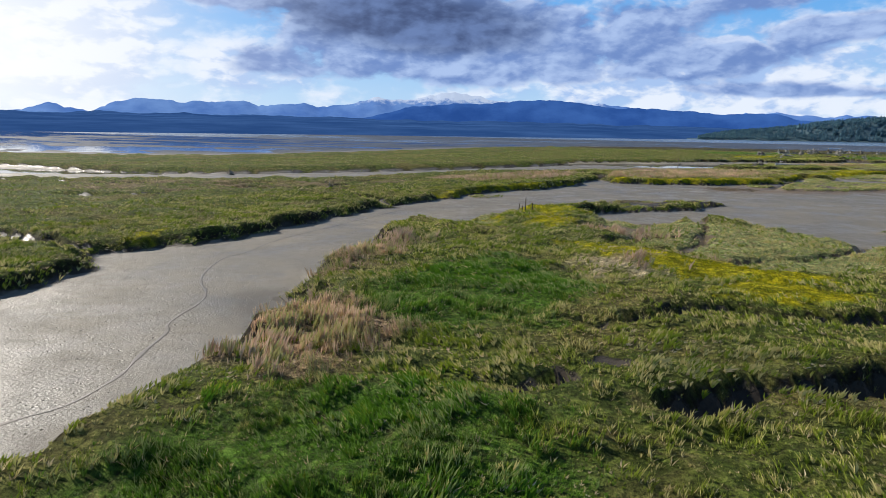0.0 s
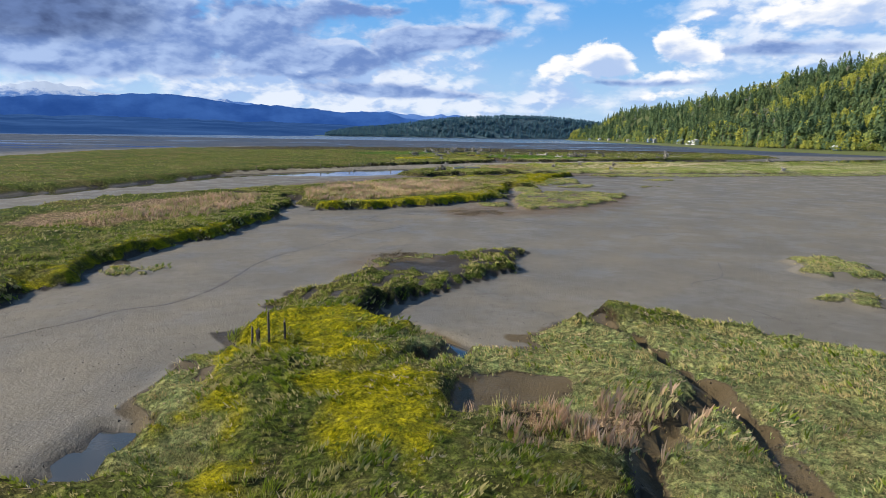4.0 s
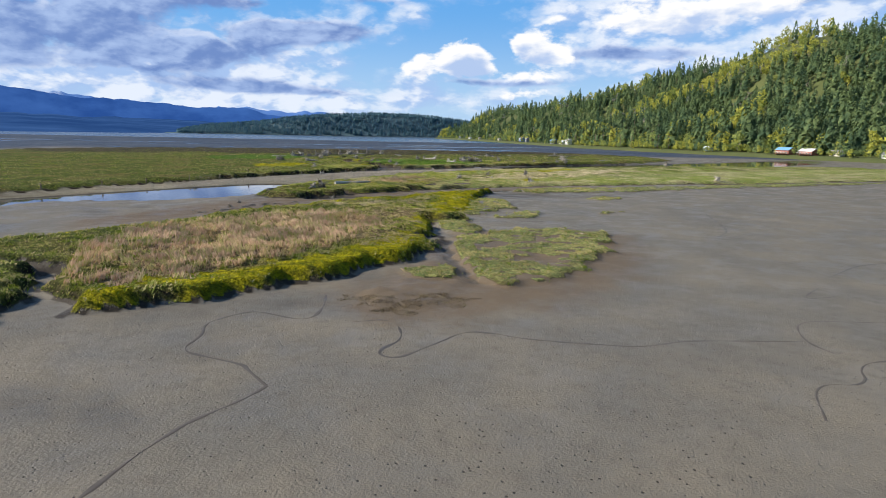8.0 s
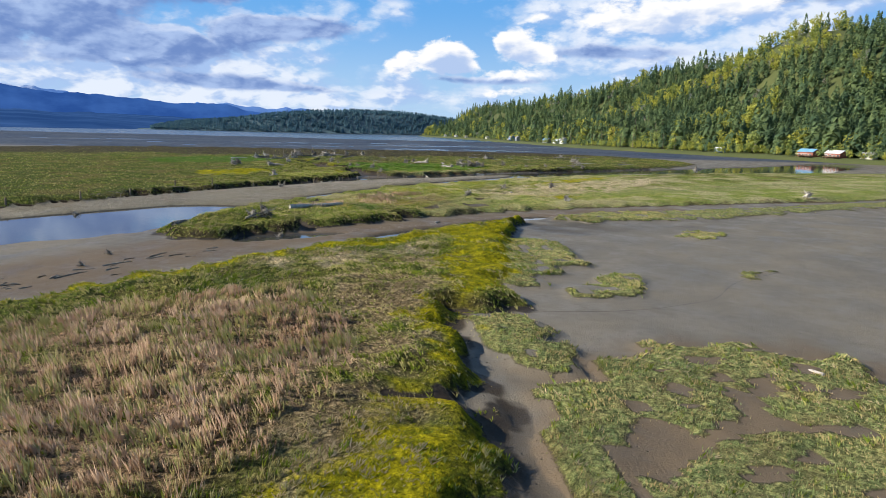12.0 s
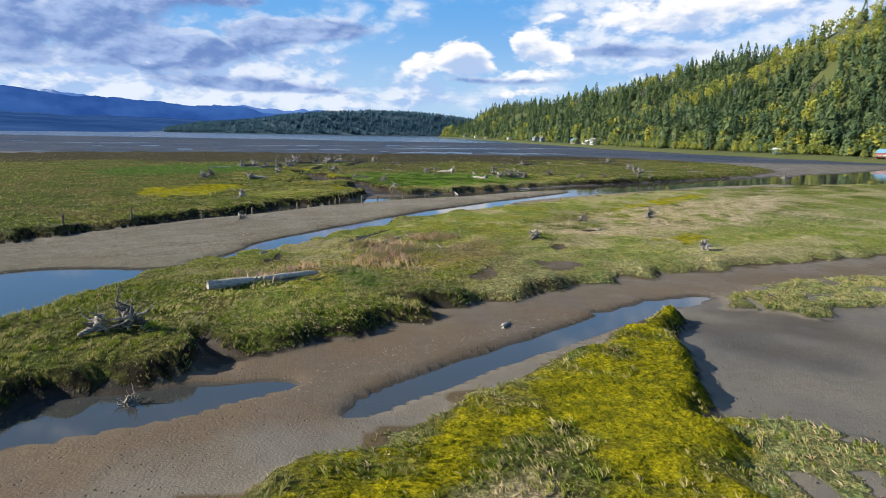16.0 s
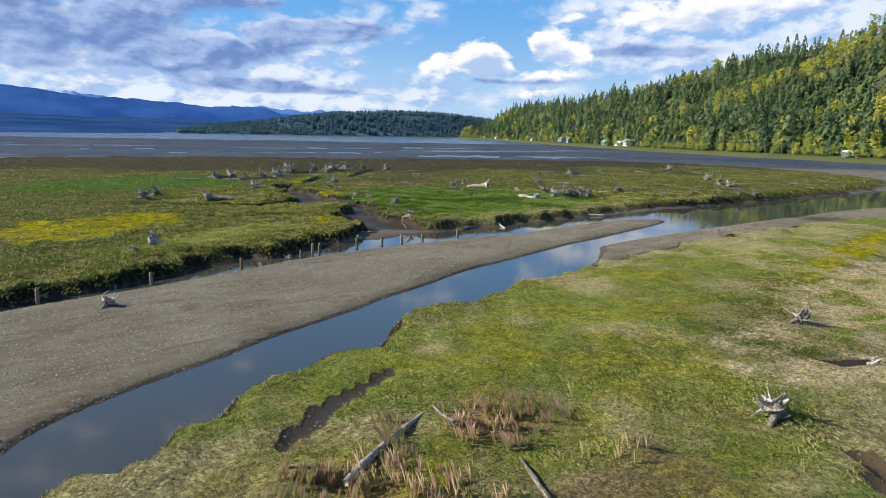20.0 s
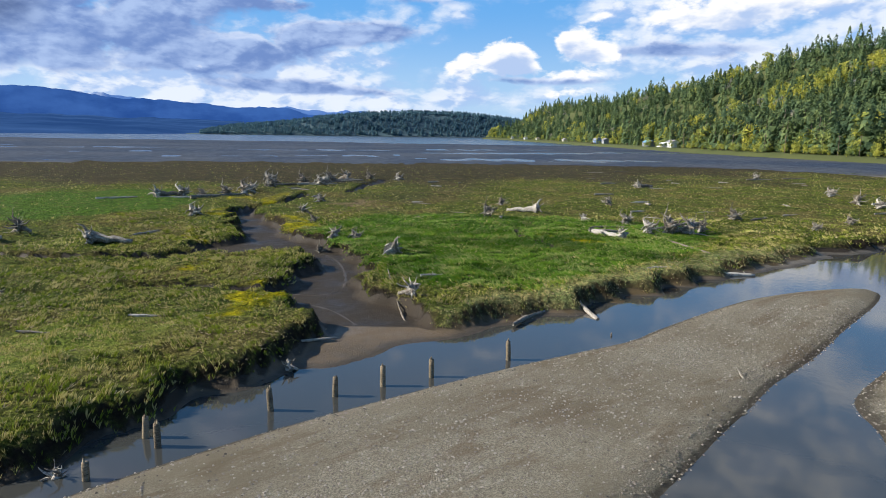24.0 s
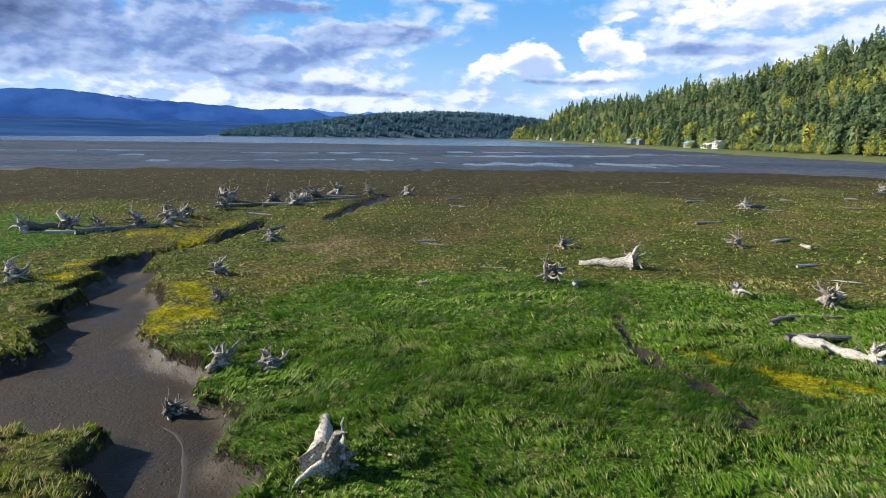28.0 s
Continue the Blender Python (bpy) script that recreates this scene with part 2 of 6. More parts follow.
ISLETS = [  # low islets: top, outline
    (-0.50, [(57, 66), (61.2, 64.4), (59, 60), (54, 57.8), (52.4, 62)]),
    (-0.60, [(46.4, 58), (50.2, 56.8), (47, 53), (44.8, 55.4)]),
    (-0.70, [(5, 88.5), (8.4, 87.8), (9.4, 85), (8.1, 83), (5.6, 84.2)]),
    (-0.45, [(77, 135.6), (81, 132.5), (80.2, 128.5), (77.6, 126.4), (75.9, 124), (73.7, 123.8), (72.8, 124.5), (73.2, 126.2), (74.7, 127.4), (74.4, 129.9), (75.2, 132.3)]),
    (-0.50, [(102, 153), (106, 148), (103, 143.5), (99, 139.7), (94.4, 138.3), (90.5, 138.4), (88.3, 135.9), (85.1, 136), (87, 140), (94, 146)]),
    (-0.60, [(88, 135), (94.2, 134.2), (98.8, 135.4), (96, 130.6), (89.3, 130.1), (86.2, 131.8)]),
    (-0.50, [(70.9, 123.5), (73.4, 123.3), (75.9, 122.6), (79.7, 124), (82, 123.6), (82, 121.6), (86, 120.4), (84.2, 117.4), (88.8, 116.6), (86.4, 113.6), (82.6, 111.2), (78.5, 108.4), (75, 106.5), (71.4, 105.9), (67.5, 102.6), (61.5, 103.2), (58.2, 104.9), (58.8, 107.4), (60, 110), (61.7, 113.2), (63.5, 115.5), (66.8, 118.4), (69.9, 121.9)]),
    (-0.60, [(53.7, 110.4), (56, 113.6), (59.3, 114.6), (60.9, 113.1), (59, 110), (57.5, 108.7)]),
    (-0.78, [(48.2, 107), (49.6, 110), (53, 111), (57, 108), (55.9, 104.5), (51.6, 102.9), (48.9, 104.2)]),
    (-0.70, [(22.5, 78.5), (25, 80.6), (29.5, 81.6), (31, 79.6), (27, 78)]),
    (-0.60, [(121, 161.4), (121.3, 157.3), (128.6, 152.5), (140, 146.5), (158, 143), (190, 134), (230, 122), (230, 127), (190, 141), (160, 149.5), (141, 156.7), (134, 159.6), (126, 161.3)]),
    (-0.72, [(120, 142), (124, 143.5), (131, 140), (128, 137.5), (122, 139)]), (-0.74, [(104, 127.6), (107, 128.6), (110, 126.4), (106, 125.6)]),
]
POOLS = [  # bare hollows in the marsh: floor, outline
    (-0.7, [(22.5, 77.6), (24.8, 79), (28, 80), (30.6, 80), (31, 78.4), (30.3, 76.5), (29.2, 74.6), (26.6, 73.6), (24, 75)]),
    (-0.45, [(16.3, 54.6), (18.7, 55), (21.2, 53.6), (20, 52.1), (16.4, 51.6), (15, 53.2)]),
    (-0.62, [(79, 118.5), (82, 118), (81, 115.2), (78.4, 115.4)]), (-0.66, [(66, 110), (70, 111.5), (70.6, 107.8), (67, 106.8)]), (-0.66, [(69, 117.5), (72, 119.5), (73, 116), (70, 114.6)]),
    (-0.25, [(113.3, 177.4), (115.6, 176.4), (113.9, 174), (111.2, 174.2), (111, 175.8)]), (-0.25, [(120.3, 176.8), (123.2, 175), (121.8, 172.8), (119.4, 172.8), (117.6, 174.8)]),
    (-0.3, [(137.8, 184.6), (139.4, 184.9), (139.5, 183.3), (138, 183.2)]), (-0.3, [(126.4, 181), (128, 180.6), (127, 178.6), (125.6, 179.4)]),
    (-0.95, [(145.8, 239.5), (146.7, 243.1), (146.5, 245.9), (146.8, 247.9), (147.6, 248.2), (149.6, 250.5), (150.6, 253.1), (153.2, 253.6), (155, 258.1), (156.6, 262), (158.8, 262), (157.5, 256.3), (156.3, 251.6), (154.9, 249.8), (152.6, 247.4), (151.5, 246), (150.9, 243.3), (151.6, 242.2), (151.1, 239.9), (151.1, 238.1), (150.4, 236.1)]),
    (-0.92, [(155.7, 260), (153.7, 262.6), (151.3, 263.1), (149, 262), (147.1, 263.6), (147.7, 268.2), (149.3, 270.6), (152.8, 269.7), (154.7, 274.4), (156.7, 282.1), (160.8, 293.6), (162.2, 290.3), (159.9, 279.9), (157.6, 272.4), (157, 267.2), (158.5, 264.3), (158.9, 261.9)]),
    (-1.3, [(80.1, 171.5), (81.6, 173.1), (84.3, 171.1), (85.8, 170.6), (88.6, 169.4), (91.8, 167.1), (90.8, 166.5), (87.8, 167), (85.3, 166.8), (82, 167.7), (80.5, 168), (78.7, 168.9)]),
    (-1.3, [(90.7, 162.5), (92.8, 163.9), (97.3, 164.4), (103.3, 164.5), (108.6, 164.6), (115.5, 165), (121.1, 164.2), (117.7, 162.8), (110.4, 162.5), (104.6, 162.2), (100, 162.3), (96.3, 162), (91.4, 161.8)]),
]
CREEKS = [  # depth of the floor, [(x, y, half width), ...]
    (-0.9, [(-7.6, 135.5, 0.7), (-4.3, 138.8, 0.7), (5.8, 140.9, 0.7), (14.8, 147.7, 0.7), (32.7, 164.3, 0.7), (48.8, 171.6, 0.7)]), (-0.7, [(-47.6, 70.7, 0.5), (-35.5, 74.3, 0.5), (-31.9, 83.5, 0.5), (-27, 96.1, 0.5)]),
    (-1.0, [(28.2, 61.5, 0.5), (28, 56.5, 0.35), (26.8, 53, 0.3), (26, 50.6, 0.3), (25.1, 49.3, 0.3), (24, 46, 0.3), (21.1, 41.9, 0.25), (19.3, 39, 0.2)]),
    (-0.9, [(25.4, 49.3, 0.4), (22.7, 48.3, 0.4), (20.1, 47.5, 0.4), (17.8, 45.9, 0.35), (16.1, 43.9, 0.3), (15.9, 42, 0.25)]),
    (-1.2, [(38, 47, 0.5), (33, 42, 0.4), (28, 39.1, 0.35), (26, 39.3, 0.3), (23.6, 38, 0.3), (22.3, 36.2, 0.2)]),
    (-0.8, [(34, 26, 0.7), (26, 23, 0.5), (19.8, 22.3, 0.4), (18.1, 23.8, 0.4), (16.1, 24, 0.35), (12.2, 21.8, 0.2), (10.1, 20.3, 0.0)]),
    (-0.5, [(5, 14.1, -0.05), (7.1, 13.8, 0.1), (8, 14.1, 0.1), (8.2, 15.9, 0.0)]), (-1.3, [(18.5, 63.8, 0.8), (20.4, 58.6, 0.6), (17, 57.5, 0.4)]), (-1.2, [(4.6, 57.6, 1.0), (3.2, 54.2, 0.9), (2.4, 55, 0.8)]),
    (-0.95, [(-23, 38, 0.9), (-27, 40, 0.7), (-34, 44, 0.5)]), (-0.8, [(-36, 76, 0.8), (-30, 84, 0.8), (-22, 86, 0.6), (-12, 92, 0.5)]), (-0.8, [(-70, 94, 1.2), (-48, 90, 1.0), (-33, 89, 0.8), (-20, 96, 0.6), (-4, 108, 0.5)]),
    (-1.0, [(-4, 72, 0.8), (-9, 76, 0.6), (-16, 78, 0.5)]), (-0.7, [(69.5, 124.4, 0.35), (67.5, 125.4, 0.3), (65.5, 126.6, 0.25)]), (-0.8, [(33.5, 129.6, 0.9), (30, 135, 0.8), (22, 139, 0.6)]),
    (-1.1, [(58.2, 106.6, 0.35), (60.4, 110.5, 0.5), (63, 115, 0.7), (66, 119, 0.8), (70, 123.6, 0.8)]),
    (-1.32, [(113, 164.1, 0.9), (118, 163.6, 1.2), (123, 162.6, 0.5)]), (-0.5, [(182, 259.5, 0.1), (181, 258.5, 0.25), (176.4, 253.7, 0.2), (176.1, 248.2, 0.3), (172.9, 246.2, 0.15)]),
    (-0.7, [(6.4, 13.2, 0.1), (7.8, 14, 0.45), (8.6, 15, 0.1)]), (-0.9, [(11.2, 12.2, 0.2), (12.2, 12.9, 0.75), (13.5, 13.9, 0.55), (15.6, 14.5, 0.6), (16.8, 13.6, 0.7), (19.3, 15.5, 0.6), (24, 15, 0.7)]), (-0.3, [(9.4, 16, 0.2), (10.3, 16.4, 0.35), (11.2, 16.1, 0.1)]),
    (-1.0, [(89.6, 174.4, 0.5), (89.5, 172, 0.7), (89, 170.5, 0.8)]), (-0.9, [(103.2, 174, 0.4), (103.4, 172.2, 0.6)]),
    (-0.3, [(112.6, 194, 0.3), (116, 196.4, 0.35), (119.5, 197.4, 0.3)]), (-0.35, [(101.5, 189.8, 0.35), (103.5, 191.2, 0.25)]),
    (-0.95, [(148.6, 235.5, 2.6), (150.2, 240, 2.4)]), (-0.95, [(155.7, 271.6, 1.0), (158.5, 275.4, 1.2), (159, 283, 1.0), (160.4, 290, 0.9), (164, 295.5, 0.8), (171, 299, 0.7), (178, 307, 0.6)]),
    (-0.9, [(148, 265, 0.9), (142, 264, 0.8), (136, 268, 0.7), (128, 276, 0.5)]), (-0.8, [(145.6, 247.4, 0.7), (142, 252, 0.5), (137, 254, 0.4), (130, 256, 0.3)]),
    (-0.6, [(210, 330, 1.2), (196, 318, 0.8), (186, 306, 0.6)]),
]


def smooth(pts, closed=True, rounds=2):
    """Corner cutting: rounds off an outline."""
    p = np.array(pts, float)
    for _ in range(rounds):
        q = np.roll(p, -1, 0) if closed else p[1:]
        a = p if closed else p[:-1]
        cut = np.stack([0.75 * a + 0.25 * q, 0.25 * a + 0.75 * q], 1).reshape(-1, p.shape[1])
        p = cut if closed else np.concatenate([p[:1], cut, p[-1:]])
    return p


def inside(poly, x, y, margin=8.0, far=-99.0):
    """How far points lie inside an outline, in metres; negative outside."""
    p = smooth(poly)
    out = np.full(x.shape, far)
    near = (x > p[:, 0].min() - margin) & (x < p[:, 0].max() + margin) & (y > p[:, 1].min() - margin) & (y < p[:, 1].max() + margin)
    px, py = x[near], y[near]
    best, odd = np.full(px.shape, 1e9), np.zeros(px.shape, bool)
    for (ax, ay), (bx, by) in zip(p, np.roll(p, -1, 0)):
        ex, ey = bx - ax, by - ay
        k = np.clip(((px - ax) * ex + (py - ay) * ey) / (ex * ex + ey * ey + 1e-9), 0, 1)
        best = np.minimum(best, (px - ax - k * ex) ** 2 + (py - ay - k * ey) ** 2)
        if ay != by:
            odd ^= ((ay > py) != (by > py)) & (px < ex * (py - ay) / (by - ay) + ax)
    out[near] = np.where(odd, 1, -1) * np.sqrt(best)
    return out


def beside(line, x, y, margin=6.0):
    """How far inside a stream of changing half width points lie; negative outside."""
    p = smooth(line, closed=False)
    out = np.full(x.shape, -99.0)
    near = (x > p[:, 0].min() - margin) & (x < p[:, 0].max() + margin) & (y > p[:, 1].min() - margin) & (y < p[:, 1].max() + margin)
    px, py = x[near], y[near]
    best = np.full(px.shape, -99.0)
    for (ax, ay, aw), (bx, by, bw) in zip(p[:-1], p[1:]):
        ex, ey = bx - ax, by - ay
        k = np.clip(((px - ax) * ex + (py - ay) * ey) / (ex * ex + ey * ey + 1e-9), 0, 1)
        best = np.maximum(best, aw + k * (bw - aw) - np.hypot(px - ax - k * ex, py - ay - k * ey))
    out[near] = best
    return out


WAVES = np.random.default_rng(5)
_W = [(WAVES.uniform(-1, 1, (28, 2)), WAVES.uniform(0, 6.28, 28)) for _ in range(8)]


def waves(x, y, size, k=0):
    """Smooth random relief of about the given size, between about -1 and 1."""
    v, ph = _W[k]
    out = np.zeros(x.shape)
    for (a, b), f in zip(v, ph):
        out += np.sin((a * x + b * y) * 6.28 / size + f)
    return out / 4.2


def rise(d, width):
    k = np.clip(d / width, 0, 1)
    return k * k * (3 - 2 * k)


# zones of plants: outlines
YELLOW = [
    [(9.2, 62.6), (10.8, 62.6), (9.4, 59), (8.6, 56.5), (7.5, 53.8), (7.3, 51.6), (7.9, 49.4), (6.9, 48.6), (6.3, 51.8), (6.5, 54.3), (7.5, 57.2)],
    [(9.6, 63), (11.6, 66.4), (15.1, 66.9), (18.6, 64.4), (16.3, 61.2), (14.8, 58.3), (13.6, 57), (11.9, 58.4), (11.2, 61.4)], [(10.6, 56), (12.2, 57.4), (15.2, 56.2), (15.3, 53.2), (14, 51), (11.7, 49.3), (10.4, 49.2), (10.2, 50.4), (10.8, 51.9), (10.4, 53.4)],
    [(11.7, 43.8), (14.4, 41), (18.7, 39), (21.3, 34), (23.7, 33), (26, 30), (24, 25.6), (20.2, 23.6), (18.5, 25), (18.3, 28), (17, 33), (14, 36.5), (11.8, 39.8)],
    [(31, 114), (31.5, 118), (37, 118.8), (44, 119.2), (51, 119.8), (56, 121.6), (61.2, 123.4), (65.6, 126), (70, 128.8), (73.6, 134.4), (79.6, 138.4), (88, 147), (97, 155), (103, 159), (112, 161), (116.5, 161.5), (113.6, 158.6), (108, 155.5), (100, 149.6), (91.5, 142.8), (84, 136), (78, 134.6), (74, 131), (69, 123.8), (62, 117.4), (52, 114.5), (46, 114), (40, 113.6)],
    [(58, 151), (65, 153.2), (73.5, 155.4), (83.3, 155), (96, 155), (104, 156), (110, 160.4), (104, 159.2), (94, 157.8), (82, 157.4), (72, 156.2), (60, 153), (40, 147.4), (24, 143.8), (24, 142.4), (41, 145.6)],
    [(-20.5, 40.2), (-17.6, 43.4), (-18.6, 44.6), (-21.6, 42)], [(0, 80.5), (5, 90), (12, 97.4), (20, 105.4), (24.4, 109.4), (26, 108.6), (20.5, 103.6), (12, 94.6), (5.5, 87), (1, 79.6)],
    [(152.3, 193.6), (175, 197.4), (200, 198.6), (182, 195), (157.5, 193)], [(138.8, 176.8), (148.4, 176), (146, 172.6), (140.1, 173)],
    [(111, 259.6), (119.4, 259.8), (132.4, 261), (129.1, 252.7), (118.1, 245), (109.4, 243)], [(143, 246.2), (143.6, 247.2), (144.7, 248.5), (146.3, 249.3), (146.1, 247.5), (145.8, 244.7), (144.8, 244), (143.4, 243.4), (141.9, 241.9), (140.9, 241.3), (140.2, 241.9), (140.2, 243.1), (141.7, 244.2)], [(143.3, 257.1), (145.2, 258.7), (146.6, 258.4), (145.1, 257.3), (143.7, 256.1), (141.6, 255.8)],
    [(157.3, 270.4), (161.9, 280.2), (164.8, 280.2), (160.7, 269.5), (159.2, 269.2)], [(155.4, 289.3), (159.2, 295.4), (158.4, 288.7), (156, 285.3)], [(179, 254.6), (181, 248.6), (183, 245), (179.8, 244.2), (178, 248.8)], [(146.7, 271.3), (149.1, 274.7), (151.3, 279.4), (150.9, 276.2), (148.7, 272.1), (146.8, 269.9)], [(166.2, 298.3), (173, 309.8), (176.4, 312), (170.5, 300.1), (166.2, 295.3)], [(162, 303), (166, 308), (170, 306), (166, 301)],
]
RUSSET = [  # reddish and straw-coloured tall grass
    [(-3.6, 14.6), (-4, 21), (-2, 24), (0.8, 21), (2.8, 18.4), (1, 15), (-0.6, 13.4)], [(-2, 40), (-0.6, 45), (1.4, 42.5), (1.2, 38), (0.8, 33.4), (-1.2, 35)], [(-3.8, 31), (-3, 36), (-1.4, 36), (-1, 32.6), (-2, 30)],
    [(33, 117.6), (34.6, 126), (38, 138), (51, 146), (64, 147.6), (74, 142), (70, 136), (66, 131), (59.6, 126), (52, 121.6), (44.7, 119.4)], [(10, 104), (20, 112), (27, 124), (30, 136), (10, 128), (-6, 108)],
    [(119.4, 192.8), (120.5, 193.1), (123.8, 190.5), (121, 188), (118.7, 188.9), (118, 191.2)], [(120.7, 186.5), (122.4, 187.1), (122.7, 186.6), (121.3, 185.8)], [(109.1, 191.8), (111.3, 191.8), (114.3, 191.8), (115.5, 191.4), (116.1, 189.4), (114.8, 187.3)],
    [(105.4, 185.6), (110.5, 188.1), (116.1, 188.7), (113.4, 184.4), (107.9, 180.1), (105, 181.9)], [(96.5, 184.7), (102.6, 185.2), (103.2, 183), (100.4, 183.2), (97.1, 183.6)],
    [(14.6, 36), (19, 38.4), (22, 36), (20.4, 32), (16, 32.4)], [(16, 53), (18, 50), (23, 50), (22, 46), (16, 47)],
]
STRAW = [
    [(-40, 72), (-14, 84), (-2, 98), (-8, 104), (-30, 97), (-60, 92)], [(104, 181), (112, 186), (124, 186), (120, 180), (110, 178)],  # dead pale grass lying flat
    [(57, 121), (60, 126), (66, 137), (75, 145), (84, 149), (89, 147), (80, 138.6), (72.4, 132), (65, 123.4), (60, 119.6)], [(132.3, 189.9), (140.3, 189.2), (164.4, 194.7), (185.6, 193.2), (211.6, 188.7), (162.9, 175.8), (143.4, 177.9), (136.2, 180.7), (132.1, 184.9)],
    [(173, 284.8), (178, 301), (186, 292.6), (176, 276.6)], [(10, 28), (13.5, 40), (17, 38.6), (19, 33), (14, 29)], [(72, 154), (84, 155.4), (95, 152), (84, 148), (74, 149)], [(11.2, 53), (12, 56), (14.4, 54.6), (13.6, 51.6), (12, 51)],
]
DEEP = [  # lush dark-green sedge
    [(-1, 23), (4, 34), (9, 36), (12, 30), (9, 22), (3, 19)], [(156, 262), (162, 272), (175, 278), (188, 268), (196, 256), (200, 244), (184, 238), (172, 237), (160, 237), (154, 243), (158, 254)], [(-4, 4), (-2, 12), (5, 14), (8, 8), (4, 2)], [(140, 292), (160, 300), (164, 330), (130, 330), (110, 300)], [(101, 181.4), (107.5, 184), (106, 178.6), (102, 178)],
]
RUSHES = [  # grey-green rush and glasswort
    [(104, 171), (126, 168), (156, 156), (230, 126), (300, 112), (330, 150), (220, 172), (170, 180), (144, 183), (126, 181), (114, 178)], [(70, 155.4), (82, 158.4), (94, 158.6), (104, 160), (112, 161), (112, 165), (90, 164), (66, 160)], [(17.6, 66), (24, 62), (38, 51), (41, 42), (30, 34), (25, 32), (22, 36), (17, 46), (15.6, 54)], [(3.3, 58.2), (3.8, 55.6), (5, 52.7), (5.8, 52), (6.6, 52.5), (7.3, 55.8), (8.6, 58.4), (9.2, 60.2), (8.9, 62), (6.7, 62.6), (5.5, 60.1), (5.3, 59.3), (3.4, 58.6)],
    [(153, 236), (165, 237), (186, 236), (200, 234), (186, 231), (150, 233)],
]
BROWN = [
    [(60, 207), (92, 218.6), (107, 223.6), (126, 229), (146, 232), (160, 229.4), (187, 228.6), (187, 234), (160, 236), (146, 240), (126, 234), (105, 228), (60, 211)],
    [(171, 283), (177, 303), (188, 293), (176, 275)],
    [(21, 78), (25, 83.6), (30, 83), (32, 79), (30, 74), (24, 73)],
    [(72, 178), (80, 185), (88, 189.4), (98, 194), (112, 199), (127, 204), (145, 207), (145, 210), (126, 208), (110, 203), (96, 199), (84, 194), (70, 184)],
    [(-42, 70), (-14, 82), (0, 98), (-8, 106), (-30, 99), (-62, 94)], [(103, 180), (112, 187), (125, 187), (121, 179), (110, 177)], 
    [(57, 121), (60, 126), (66, 137), (75, 145), (84, 149), (89, 147), (80, 138.6), (72.4, 132), (65, 123.4), (60, 119.6)],  # silt stained brown by the peat
    [(40, 152), (60, 156), (76, 162), (95, 163.6), (116, 163.4), (124, 162), (150, 152), (150, 158), (126, 168), (100, 171), (74, 174), (56, 168), (40, 160)], [(46, 100), (46, 111), (58, 114), (70, 124), (80, 126), (92, 116), (80, 105), (66, 98)], [(14, 56), (22, 56), (24, 50), (14, 49)], [(110, 178), (125, 178), (124, 172), (110, 173)], [(22, 79), (24, 83), (33, 83), (31, 78)],
]
SUNK = [  # grass on ground barely above the silt, broken by bare gaps
    [(11, 70), (20, 77), (36, 82), (39, 79), (28, 70), (19, 69)], [(4.6, 58.6), (9, 64.5), (13, 68), (8, 58)],
]
LIME = [  # short bright green turf
    [(112, 199), (122, 203), (150, 208), (200, 207), (228, 200), (200, 200), (170, 198.6), (150, 195.4), (134, 191.6), (124, 193), (114, 195)], [(130, 170), (140, 176), (160, 172), (180, 165), (220, 160), (220, 138), (180, 150), (150, 161)], [(92, 176), (96, 181), (103, 180), (101, 175)],
    [(112, 233), (124, 242), (136, 246), (140, 242), (128, 236)],
]


def uv(x, y):
    return 0.612 * x + 0.791 * y, 0.791 * x - 0.612 * y


def xy(u, v):
    return 0.612 * u + 0.791 * v, 0.791 * u - 0.612 * v


